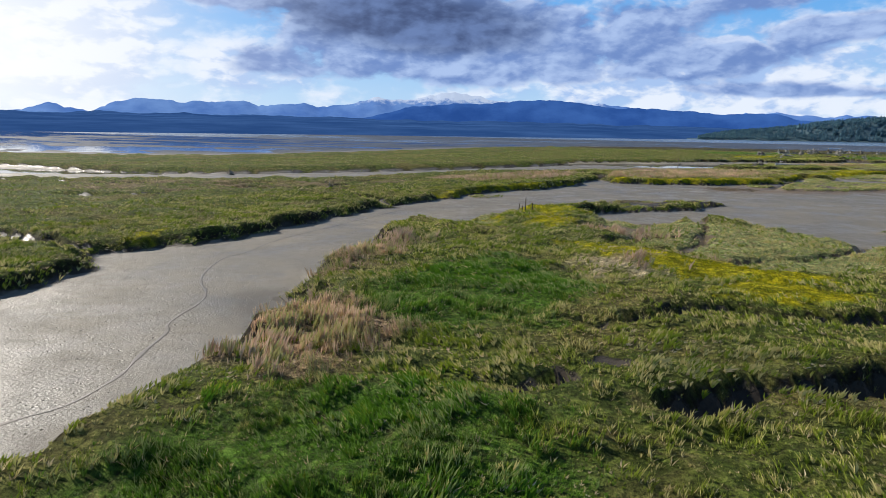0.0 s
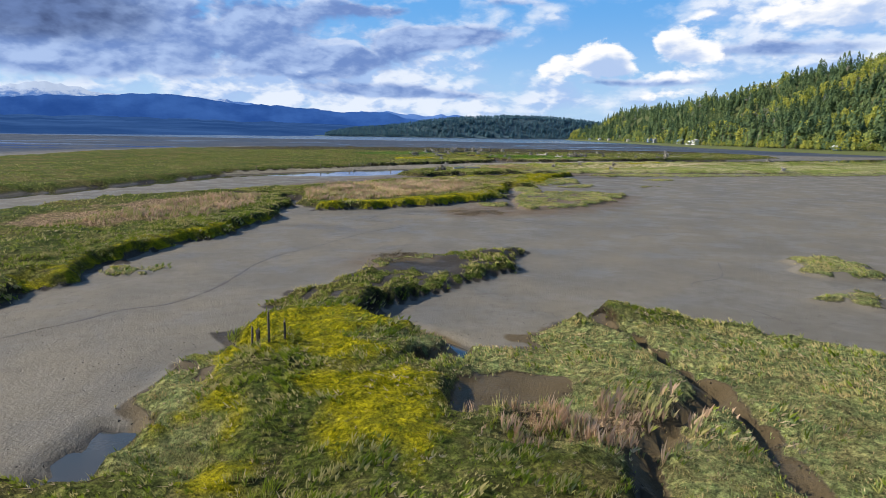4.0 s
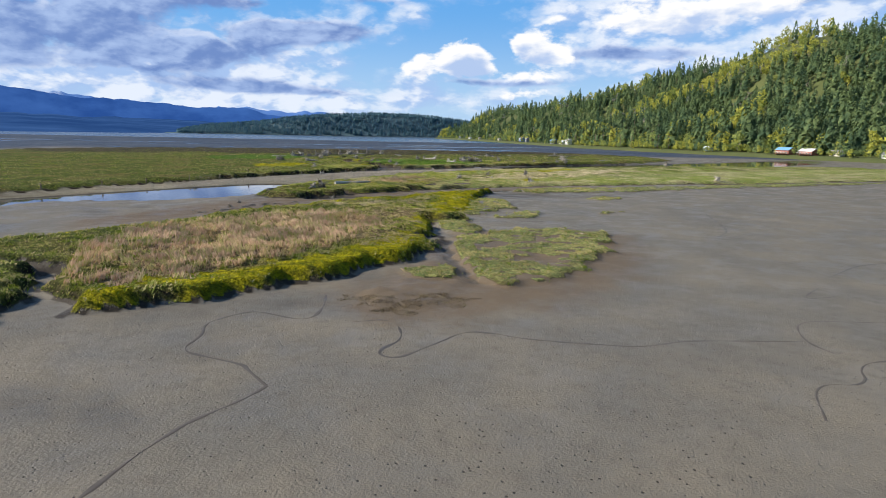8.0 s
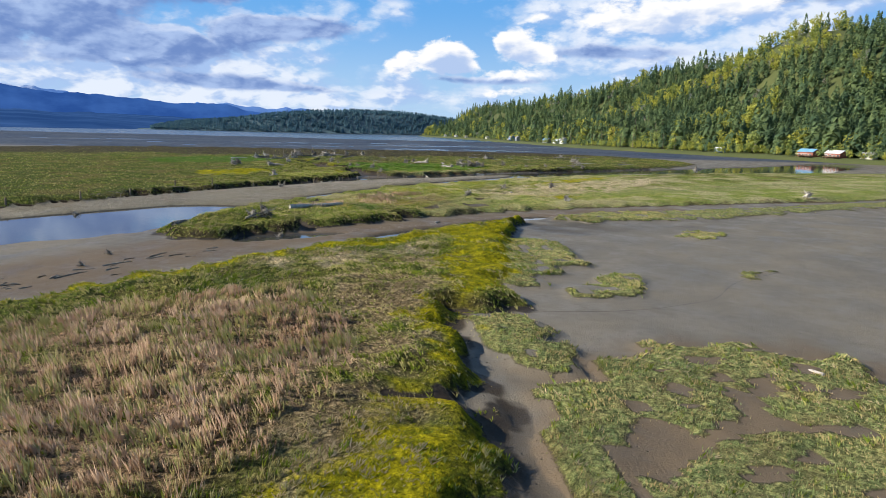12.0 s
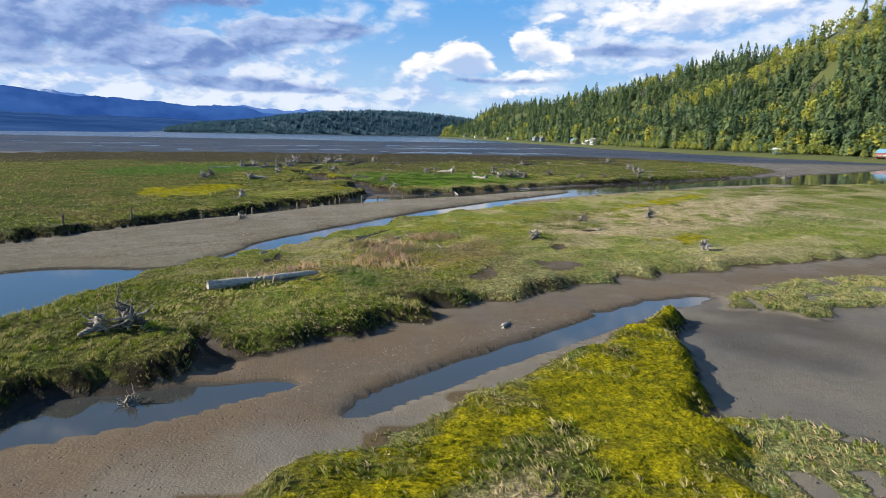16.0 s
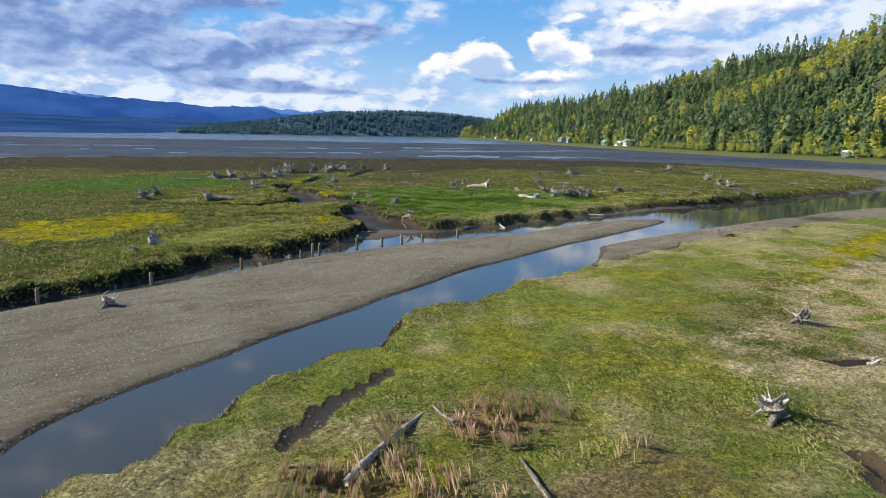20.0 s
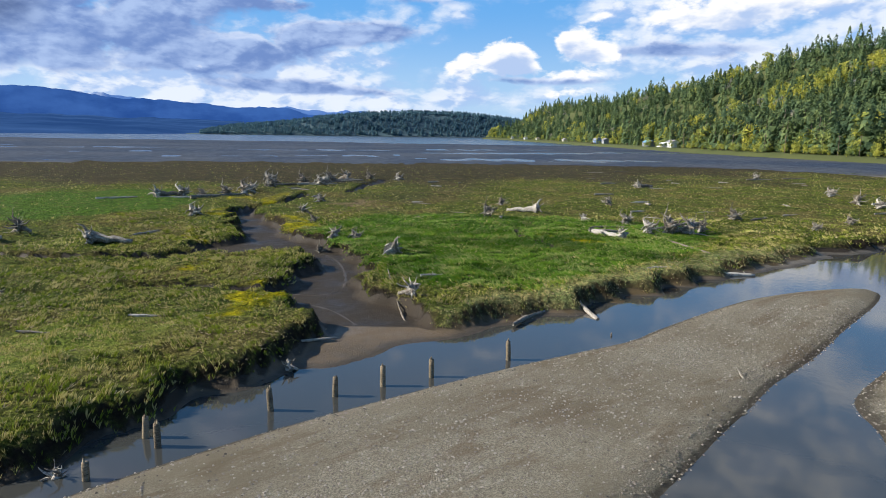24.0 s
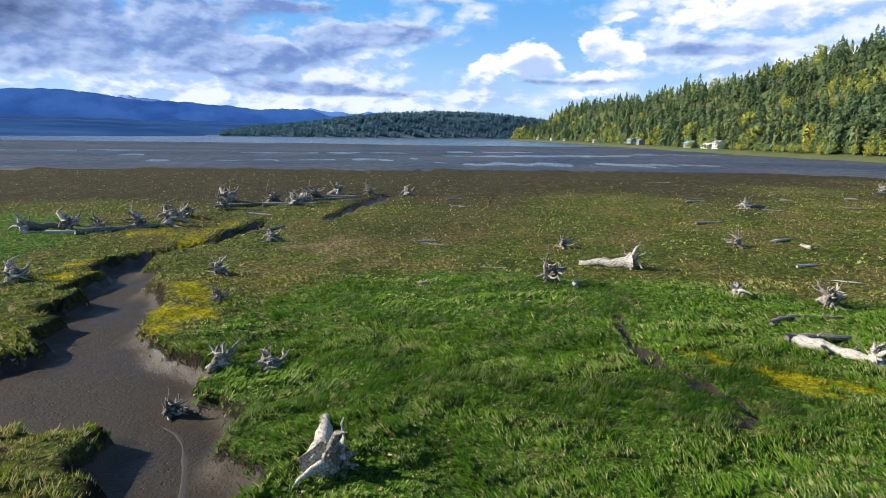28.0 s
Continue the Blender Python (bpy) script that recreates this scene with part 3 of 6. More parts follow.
def terrain(x, y):
    """Height of the ground and the weights of what covers it."""
    wx = x + 0.55 * waves(x, y, 4.0, 0) + 0.08 * waves(x, y, 2.4, 1)
    wy = y + 0.55 * waves(y, x, 4.0, 1) + 0.08 * waves(y, x, 2.4, 0)
    u, v = uv(x, y)
    h = Z_MUD + 0.05 * waves(x, y, 30, 2) + 0.02 * waves(x, y, 5, 3)
    # tidal flats beyond the marsh, then the open water of the inlet
    out = np.maximum(rise(u - 450 + 0.06 * np.clip(-v, 0, 200) + 0.16 * np.clip(v, 0, 300), 30), rise(-x - 130 + 0.2 * (y - 150), 60) * rise(y - 60, 60))
    out = np.maximum(out, rise(inside(FLATS, x, y, 1e5), 40))
    west = rise(20 - x - 0.25 * (y - 200), 140)
    flat = -1.055 - 0.095 * west + 0.07 * waves(x * 0.45 + y * 0.9, (y * 0.45 - x * 0.9) * 0.22, 42, 4) + 0.035 * waves(x, y, 13, 5)
    h = h * (1 - out) + flat * out
    sandbar = rise(u - 690 + 25 * waves(x, y, 160, 2), 60) * (1 - rise(u - 820 + 0.1 * v + 30 * waves(y, x, 200, 2), 60)) * (1 - west)
    h = h + 0.13 * sandbar - 2.2 * rise(u - 890 + 0.1 * v, 90) - 2.2 * rise(-x - 700 + 0.3 * y, 200)
    river = rise(inside(RIVER, wx, wy) + 1.2 - 2.6 * rise(y - 214, 10), 3.0)
    h = h * (1 - river) + (-1.42 + 0.05 * waves(x, y, 9, 3)) * river
    gravel = np.zeros(x.shape)
    for bar, top in ((BAR, -0.80), (BAR2, -0.9)):
        d = inside(bar, x + 0.3 * waves(x, y, 7, 2), y)
        g = rise(d + 1.0, 2.4)
        h = np.maximum(h, -1.42 + (top + 0.06 * waves(x, y, 16, 4) + 1.42) * g - 3 * (d < -5))
        gravel = np.maximum(gravel, rise(d + 1.2, 1.0))
    veg, low, bank = np.zeros(x.shape), np.zeros(x.shape), np.zeros(x.shape)
    zone = lambda polys, soft: np.max([rise(inside(p, wx + 0.4 * waves(x, y, 1.3, 7), wy + 0.4 * waves(y, x, 1.3, 7), margin=4) + soft * 0.5, soft) for p in polys], 0)
    rushy, broken = zone(RUSHES, 3.0), zone(SUNK, 1.5)
    for poly, top, slope, trim, sunk in ((M1, 0.20, 1.4, 0.1, 0.62), (M23, 0.05, 1.35, -0.1, 0.4), (M4, 0.0, 1.5, -0.5, 0.2), (M5, 0.05, 1.2, -0.5, 0.1)):
        d = inside(poly, wx, wy) - trim
        k = rise(d, slope)
        if poly is M4:
            turf = rise(d, 1.0) * rise(u - 195, 25)
        up = top - sunk * np.maximum(rushy, broken) + 0.10 * waves(x, y, 9, 5) + 0.09 * waves(x, y, 2.4, 6)
        h = h * (1 - k) + up * k
        veg = np.maximum(veg, rise(d - 0.15, 0.4) * (1 - broken * rise(waves(x, y, 2.2, 2) - 0.25, 0.3)))
        bank = np.maximum(bank, rise(d + 0.25, 0.3))
    for top, poly in ISLETS:
        d = inside(poly, wx, wy)
        k = rise(d, 0.45)
        h = np.maximum(h, h * (1 - k) + (top + 0.05 * waves(x, y, 2.0, 6)) * k)
        veg = np.maximum(veg, rise(d - 0.15, 0.3) * (0.0 if top < -0.75 else 1.0) * rise(waves(x, y, 2.6, 2) + 0.75 * np.exp(-np.abs(d) / 1.2) + 0.85, 0.3))
        low = np.maximum(low, rise(d, 0.5))
    # lower shelf of glasswort and rush along the marsh's eastern side
    for floor, poly in POOLS:
        d = inside(poly, x, y) + 0.3 if floor < -1.2 else inside(poly, wx, wy) + (0.9 if floor < -0.91 else 0.2)
        k = rise(d, 0.5)
        h = np.where(k > 0, np.minimum(h, h * (1 - k) + floor * k), h)
        veg *= 1 - rise(d, 0.3)
    for floor, line in CREEKS:
        d = beside(line, x + 0.2 * waves(x, y, 2.6, 1), y + 0.2 * waves(y, x, 2.6, 0))
        k = rise(d + 0.25, 0.55)
        h = np.where(k > 0, np.minimum(h, h * (1 - k) + floor * k), h)
        veg *= 1 - rise(d + 0.3, 0.3)
    veg *= 1 - out
    yellow, russet, straw, deep = zone(YELLOW, 0.6), zone(RUSSET, 1.6), zone(STRAW, 1.6), zone(DEEP, 2.5)
    yellow = np.maximum(yellow, 0.42 * zone([[(94, 178), (104, 191), (130, 203), (160, 205.5), (150, 197), (130, 187), (114, 178), (102, 176)]], 5.0) * np.clip(0.6 + 0.9 * waves(x, y, 6, 3), 0, 1))
    yellow = yellow * np.clip(1.2 + 0.6 * waves(x, y, 3.4, 4), 0, 1)
    russet = russet * np.clip(1.05 + 0.5 * waves(x, y, 7, 5) + 0.35 * waves(x, y, 2.4, 2), 0, 1)
    straw = straw * np.clip(np.where(turf > 0.5, 0.95, 0.5) + 0.6 * waves(x, y, 2.6, 4) + 0.5 * waves(x, y, 7, 2), 0, 1)
    straw = np.maximum(straw, 0.6 * turf * np.clip(0.35 + 0.8 * waves(x, y, 9, 6) + 0.4 * waves(x, y, 2.8, 2), 0, 1))
    brownfar = rise(u - 340 - 0.5 * np.clip(v + 40, 0, 120) + 12 * waves(x, y, 40, 2), 40)
    low = np.maximum(low, rushy)
    lime = np.maximum(zone(LIME, 7.0), 0.75 * turf * np.clip(0.8 + 0.5 * waves(x, y, 11, 3), 0, 1))
    brown = np.maximum(zone(BROWN, 5.0), sandbar)
    return h, veg, low, gravel, yellow, russet, straw, deep, np.clip(brownfar, 0, 1), bank, out, lime, brown, turf


# ---- materials ----
def material(name, build, rough=0.8, spec=0.3):
    """A surface of procedural nodes: build(N, position) gives colour and, if wanted, relief, roughness and more."""
    mat = bpy.data.materials.new(name)
    mat.use_nodes = True
    N = Nodes(mat.node_tree)
    pos = N.n("ShaderNodeNewGeometry").outputs["Position"]
    got = build(N, pos)
    ins = {"Base Color": got["color"], "Roughness": got.get("rough", rough), "Specular IOR Level": got.get("spec", spec)}
    if "bump" in got:
        ins["Normal"] = N.n("ShaderNodeBump", {"Height": got["bump"], "Strength": got.get("strength", 0.6), "Distance": got.get("distance", 0.05)}).outputs[0]
    if "glow" in got:
        ins["Emission Color"], ins["Emission Strength"] = got["glow"], got.get("power", 1.0)
    shader = N.n("ShaderNodeBsdfPrincipled", ins).outputs[0]
    if "leaf" in got:
        thin = N.n("ShaderNodeBsdfTranslucent", {"Color": got["color"]}).outputs[0]
        shader = N.n("ShaderNodeMixShader", {0: got["leaf"], 1: shader, 2: thin}).outputs[0]
    N.n("ShaderNodeOutputMaterial", {0: shader})
    return mat


def rgb(c):
    return (*c, 1.0)


def ground_look(N, pos):
    a = N.n("ShaderNodeAttribute", attribute_name="cover").outputs
    b = N.n("ShaderNodeAttribute", attribute_name="plants").outputs
    s1, s2 = N.n("ShaderNodeSeparateColor", {0: a[0]}).outputs, N.n("ShaderNodeSeparateColor", {0: b[0]}).outputs
    veg, gravel, far = s1[0], s1[1], s1[2]
    yellow, russet, straw = s2[0], s2[1], s2[2]
    deep, low = b[3], a[3]
    more = N.n("ShaderNodeAttribute", attribute_name="more").outputs
    s3, open_flat = N.n("ShaderNodeSeparateColor", {0: more[0]}).outputs, more[3]
    lime = s3[0]
    slope = N.n("ShaderNodeSeparateXYZ", {0: N.n("ShaderNodeNewGeometry").outputs["Normal"]}).outputs[2]
    big, mid, fine = N.noise(pos, 0.12, 5), N.noise(pos, 1.1, 6), N.noise(pos, 9.0, 5)
    # wet silt, with grey-brown patches and a skin of algae
    mud = N.mix(N.ramp(big, 0.35, 0.68), (0.135, 0.123, 0.101), (0.17, 0.149, 0.114))
    mud = N.mix(N.m("MULTIPLY", N.ramp(mid, 0.5, 0.75), 0.35), mud, (0.08, 0.07, 0.057))
    lumps = N.n("ShaderNodeTexVoronoi", {"Vector": pos, "Scale": 3.0, "Randomness": 1.0})
    pock = N.m("MULTIPLY", N.m("SUBTRACT", N.m("SUBTRACT", 1.0, N.m("MULTIPLY", s3[2], 0.8)), N.ramp(lumps.outputs[0], 0.08, 0.2)), N.m("MULTIPLY", N.ramp(N.noise(pos, 0.09, 4), 0.34, 0.55), N.ramp(N.n("ShaderNodeSeparateColor", {0: lumps.outputs[1]}).outputs[0], 0.3, 0.7)))
    mud = N.mix(N.m("MULTIPLY", s3[2], 0.8), mud, N.mix(mid, (0.105, 0.075, 0.045), (0.15, 0.105, 0.06)))
    # open flats: the sky's blue sheen is put into the silt's colour
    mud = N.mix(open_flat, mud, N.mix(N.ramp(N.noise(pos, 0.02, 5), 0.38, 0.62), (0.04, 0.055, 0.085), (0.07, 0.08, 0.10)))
    # shingle
    grit = N.noise(pos, 11.0, 4, 0.7)
    stones = N.n("ShaderNodeTexVoronoi", {"Vector": pos, "Scale": 26.0})
    pebble = N.mix(N.ramp(N.n("ShaderNodeSeparateColor", {0: stones.outputs[1]}).outputs[0], 0.1, 0.95), (0.22, 0.20, 0.155), (0.46, 0.42, 0.33))
    pebble = N.mix(N.ramp(N.noise(pos, 0.16, 8, 0.68), 0.32, 0.68), pebble, N.mix(mid, (0.19, 0.165, 0.12), (0.30, 0.265, 0.19)))
    along = N.n("ShaderNodeMapping", {0: pos, 2: (0.0, 0.0, radians(-20.0)), 3: (0.35, 1.2, 1.0)}).outputs[0]
    pebble = N.mix(N.m("MULTIPLY", N.ramp(N.noise(along, 0.5, 6, 0.62, 0.5), 0.5, 0.66), 0.75), pebble, N.mix(fine, (0.16, 0.125, 0.085), (0.25, 0.20, 0.14)))
    pebble = N.mix(N.m("MULTIPLY", N.ramp(N.noise(along, 1.3, 7, 0.7, 0.4), 0.56, 0.68), 0.6), pebble, N.mix(N.ramp(grit, 0.4, 0.6), (0.28, 0.255, 0.20), (0.62, 0.57, 0.47)))
    base = N.mix(gravel, mud, pebble)
    level = N.m("ADD", N.n("ShaderNodeSeparateXYZ", {0: pos}).outputs[2], N.m("MULTIPLY", N.m("SUBTRACT", mid, 0.5), 0.09))
    soaked = N.m("MULTIPLY", N.m("SUBTRACT", 1.0, N.ramp(level, -1.06, -0.98)), N.m("SUBTRACT", 1.0, open_flat))
    base = N.mix(N.m("MULTIPLY", soaked, 0.75), base, N.mix(fine, (0.04, 0.036, 0.03), (0.085, 0.075, 0.06)))
    # turf under the standing plants
    green = N.mix(N.ramp(mid, 0.35, 0.65), (0.075, 0.11, 0.02), (0.15, 0.18, 0.04))
    green = N.mix(N.ramp(big, 0.45, 0.62), green, (0.19, 0.17, 0.06))
    green = N.mix(deep, green, N.mix(N.ramp(mid, 0.35, 0.65), (0.065, 0.15, 0.013), (0.115, 0.215, 0.03)))
    green = N.mix(low, green, N.mix(N.ramp(mid, 0.35, 0.65), (0.24, 0.29, 0.12), (0.37, 0.36, 0.16)))
    green = N.mix(lime, green, N.mix(N.ramp(mid, 0.35, 0.65), (0.18, 0.25, 0.045), (0.28, 0.32, 0.075)))
    green = N.mix(straw, green, N.mix(N.ramp(N.noise(pos, 5.0, 6, 0.7, 1.5), 0.32, 0.68), N.mix(s3[2], (0.30, 0.24, 0.13), (0.13, 0.10, 0.05)), N.mix(s3[2], (0.85, 0.73, 0.52), (0.38, 0.29, 0.18))))
    green = N.mix(russet, green, N.mix(N.ramp(N.noise(pos, 6.0, 6, 0.7, 1.0), 0.32, 0.68), (0.24, 0.16, 0.095), (0.50, 0.36, 0.25)))
    green = N.mix(yellow, green, N.mix(N.ramp(mid, 0.35, 0.65), (0.20, 0.20, 0.008), (0.46, 0.41, 0.01)))
    green = N.mix(N.m("MULTIPLY", far, 0.85), green, N.mix(mid, (0.045, 0.038, 0.032), (0.085, 0.068, 0.05)))
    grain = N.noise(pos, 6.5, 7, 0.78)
    green = N.mix(N.m("MULTIPLY", N.ramp(N.noise(pos, 0.55, 5, 0.65, 0.6), 0.52, 0.68), N.m("MULTIPLY", N.m("SUBTRACT", 1.0, yellow), 0.6)), green, N.mix(fine, (0.17, 0.14, 0.06), (0.30, 0.25, 0.12)))
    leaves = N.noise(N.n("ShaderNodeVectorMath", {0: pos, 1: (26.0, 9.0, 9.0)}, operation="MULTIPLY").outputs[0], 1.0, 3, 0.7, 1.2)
    # grain multiplies the contrast, standing in for small shadows among the leaves
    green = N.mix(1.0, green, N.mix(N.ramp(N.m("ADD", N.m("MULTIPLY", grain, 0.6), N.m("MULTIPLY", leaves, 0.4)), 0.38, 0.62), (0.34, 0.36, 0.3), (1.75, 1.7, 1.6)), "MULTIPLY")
    # shade between the tufts is put into the colour as near-black gaps
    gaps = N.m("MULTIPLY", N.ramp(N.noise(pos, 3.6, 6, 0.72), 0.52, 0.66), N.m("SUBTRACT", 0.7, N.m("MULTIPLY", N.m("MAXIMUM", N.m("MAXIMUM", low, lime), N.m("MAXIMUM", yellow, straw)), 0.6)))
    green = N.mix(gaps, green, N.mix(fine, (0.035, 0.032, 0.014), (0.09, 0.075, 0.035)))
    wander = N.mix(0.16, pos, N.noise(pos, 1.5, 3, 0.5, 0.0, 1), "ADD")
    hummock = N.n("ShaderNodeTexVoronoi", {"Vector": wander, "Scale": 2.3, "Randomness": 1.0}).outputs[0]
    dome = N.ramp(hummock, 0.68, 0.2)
    # hummocks are painted lighter on top and shaded in their hollows
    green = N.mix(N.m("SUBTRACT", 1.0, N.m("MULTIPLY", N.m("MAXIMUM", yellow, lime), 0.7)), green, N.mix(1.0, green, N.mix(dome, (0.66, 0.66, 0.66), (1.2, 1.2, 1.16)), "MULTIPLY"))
    edge = N.ramp(N.m("ADD", veg, N.m("MULTIPLY", N.m("SUBTRACT", fine, 0.5), 0.5)), 0.3, 0.6)
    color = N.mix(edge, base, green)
    # peaty banks, dark where the turf has broken away, painted near black for their shade too
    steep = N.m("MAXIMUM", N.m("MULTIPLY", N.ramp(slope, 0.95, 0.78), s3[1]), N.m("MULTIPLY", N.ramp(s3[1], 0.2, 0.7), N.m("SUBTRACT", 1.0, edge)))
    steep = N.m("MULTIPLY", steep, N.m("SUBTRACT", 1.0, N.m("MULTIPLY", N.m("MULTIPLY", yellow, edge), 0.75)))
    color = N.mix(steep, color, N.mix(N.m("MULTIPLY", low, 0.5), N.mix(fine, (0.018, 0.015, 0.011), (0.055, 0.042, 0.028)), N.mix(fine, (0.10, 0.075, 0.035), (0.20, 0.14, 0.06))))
    color = N.mix(N.m("MULTIPLY", pock, N.m("SUBTRACT", 1.0, N.m("MAXIMUM", edge, gravel))), color, (0.05, 0.04, 0.03))
    bump = N.m("ADD", N.m("MULTIPLY", fine, 0.17), N.m("MULTIPLY", N.m("MULTIPLY", stones.outputs[0], gravel), 0.5))
    bump = N.m("ADD", bump, N.m("ADD", N.m("MULTIPLY", mid, N.m("ADD", 0.22, N.m("MULTIPLY", edge, 1.2))), N.m("MULTIPLY", N.m("MULTIPLY", grain, edge), 2.2)))
    bump = N.m("ADD", N.m("SUBTRACT", bump, N.m("MULTIPLY", pock, 0.45)), N.m("MULTIPLY", N.m("MULTIPLY", dome, N.m("MULTIPLY", edge, N.m("SUBTRACT", 1.0, N.m("MULTIPLY", lime, 0.8)))), 1.2))
    wet = N.m("ADD", 0.44, N.m("MULTIPLY", N.ramp(N.m("ADD", N.noise(pos, 0.3, 4), N.m("MULTIPLY", mid, 0.3)), 0.45, 0.8), 0.3))
    wet = N.m("ADD", wet, N.m("MULTIPLY", open_flat, 0.1))
    rough = N.m("ADD", wet, N.m("MULTIPLY", N.m("MAXIMUM", edge, gravel), 0.4), clamp=True)
    return {"color": color, "bump": bump, "rough": rough, "strength": 0.95, "distance": 0.26, "spec": N.m("SUBTRACT", 0.19, N.m("MULTIPLY", N.m("MAXIMUM", open_flat, N.m("MAXIMUM", edge, gravel)), 0.12))}


def water_look(N, pos):
    ripple = N.m("ADD", N.m("MULTIPLY", N.noise(pos, 1.4, 3), 0.6), N.m("MULTIPLY", N.noise(pos, 6.0, 3), 0.25))
    calm = N.ramp(N.noise(pos, 0.05, 3), 0.4, 0.65)
    along = N.n("ShaderNodeVectorMath", {0: pos, 1: (0.612, 0.791, 0.0)}, operation="DOT_PRODUCT").outputs["Value"]
    open_ = N.ramp(along, 380.0, 480.0)
    return {"color": N.mix(N.noise(pos, 0.06, 3), (0.035, 0.042, 0.045), (0.06, 0.058, 0.05)), "bump": N.m("MULTIPLY", ripple, N.m("ADD", 0.25, calm)), "strength": 0.12, "distance": 0.05, "rough": N.m("ADD", 0.04, N.m("MULTIPLY", open_, 0.22)), "spec": 0.5}


def blades_look(dark, light, third, amount):
    def build(N, pos):
        pick = N.n("ShaderNodeNewGeometry").outputs["Random Per Island"]
        patch = N.ramp(N.noise(pos, 0.35, 4), 0.4, 0.62)
        c = N.mix(pick, dark, light)
        c = N.mix(N.m("MULTIPLY", N.ramp(N.m("ADD", pick, N.m("MULTIPLY", patch, 0.5)), 1.0 - amount, 1.35 - amount), 0.9), c, third)
        return {"color": c, "rough": 0.75, "spec": 0.15, "leaf": 0.24}
    return build


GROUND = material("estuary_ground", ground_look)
WATER = material("still_water", water_look)
GRASS = material("marsh_grass", blades_look((0.13, 0.185, 0.014), (0.32, 0.36, 0.045), (0.50, 0.43, 0.19), 0.34))
SEDGE = material("dark_sedge", blades_look((0.07, 0.165, 0.01), (0.145, 0.265, 0.026), (0.26, 0.31, 0.11), 0.26))
RUSH = material("low_rush", blades_look((0.22, 0.29, 0.10), (0.38, 0.46, 0.18), (0.53, 0.39, 0.18), 0.4))
REED = material("russet_reed", blades_look((0.42, 0.28, 0.18), (0.82, 0.61, 0.44), (0.30, 0.31, 0.10), 0.36))
DEAD = material("dead_straw", blades_look((0.44, 0.34, 0.19), (0.78, 0.64, 0.42), (0.27, 0.26, 0.08), 0.25))
GOLD = material("yellow_turf", blades_look((0.27, 0.27, 0.006), (0.60, 0.53, 0.012), (0.16, 0.20, 0.02), 0.3))
LIMES = material("lime_turf", blades_look((0.30, 0.35, 0.07), (0.52, 0.55, 0.15), (0.62, 0.50, 0.22), 0.42))

# ---- ground: one sheet to the horizon, fine along the flight line ----
def spread(fine, step, lo, hi, growth):
    a = [fine[0]]
    s = step
    while a[-1] > lo:
        s *= growth
        a.append(a[-1] - s)
    b = [fine[1]]
    s = step
    while b[-1] < hi:
        s *= growth
        b.append(b[-1] + s)
    return np.array(a[::-1][:-1] + list(np.arange(fine[0], fine[1], step)) + b[1:])


GU = spread((-6, 318), 0.58, -600, 5600, 1.06)
GV = spread((-64, 26), 0.58, -5600, 5600, 1.06)
UU, VV = np.meshgrid(GU, GV, indexing="ij")
GX, GY = xy(UU, VV)
FIELD = terrain(GX.ravel(), GY.ravel())
H, VEG, LOW, GRAVEL, YEL, RUS, STR, DEE, FAR, BANK, OUT, LIM, BRO, TURF = [f.reshape(GX.shape) for f in FIELD]


def mesh_from(name, verts, faces, mat, smooth_shade=True):
    """A mesh of quads or triangles from arrays."""
    me = bpy.data.meshes.new(name)
    faces = np.asarray(faces, np.int32)
    k = faces.shape[1]
    me.vertices.add(len(verts))
    me.vertices.foreach_set("co", np.asarray(verts, np.float32).ravel())
    me.loops.add(faces.size)
    me.loops.foreach_set("vertex_index", faces.ravel())
    me.polygons.add(len(faces))
    me.polygons.foreach_set("loop_start", np.arange(0, faces.size, k, dtype=np.int32))
    me.polygons.foreach_set("use_smooth", np.full(len(faces), smooth_shade))
    me.materials.append(mat)
    me.update(calc_edges=True)
    return me


def grid_faces(n, m):
    i = np.arange(n * m).reshape(n, m)
    return np.stack([i[:-1, :-1].ravel(), i[1:, :-1].ravel(), i[1:, 1:].ravel(), i[:-1, 1:].ravel()], 1)[:, ::-1]


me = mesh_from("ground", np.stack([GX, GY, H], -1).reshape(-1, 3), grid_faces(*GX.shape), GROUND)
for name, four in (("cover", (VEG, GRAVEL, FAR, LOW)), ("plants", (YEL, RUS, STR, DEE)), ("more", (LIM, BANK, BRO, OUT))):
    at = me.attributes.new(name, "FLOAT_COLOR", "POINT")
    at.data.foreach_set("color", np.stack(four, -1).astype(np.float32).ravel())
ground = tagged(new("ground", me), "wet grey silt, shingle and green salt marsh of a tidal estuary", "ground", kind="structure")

wu, wv = np.linspace(-600, 5500, 40), np.linspace(-5500, 5500, 40)
a, b = np.meshgrid(wu, wv, indexing="ij")
wx_, wy_ = xy(a, b)
water = tagged(new("water", mesh_from("water", np.stack([wx_, wy_, np.full(wx_.shape, Z_WATER)], -1).reshape(-1, 3), grid_faces(40, 40), WATER)), "calm shallow water reflecting the cloudy sky", "water", kind="structure")


def lookup(field, x, y):
    """A field of the ground at any place."""
    u, v = uv(x, y)
    i = np.clip(np.searchsorted(GU, u) - 1, 0, len(GU) - 2)
    j = np.clip(np.searchsorted(GV, v) - 1, 0, len(GV) - 2)
    s, t = (u - GU[i]) / (GU[i + 1] - GU[i]), (v - GV[j]) / (GV[j + 1] - GV[j])
    return (field[i, j] * (1 - s) + field[i + 1, j] * s) * (1 - t) + (field[i, j + 1] * (1 - s) + field[i + 1, j + 1] * s) * t


def ground_z(x, y):
    return float(lookup(H, np.array([x]), np.array([y]))[0])


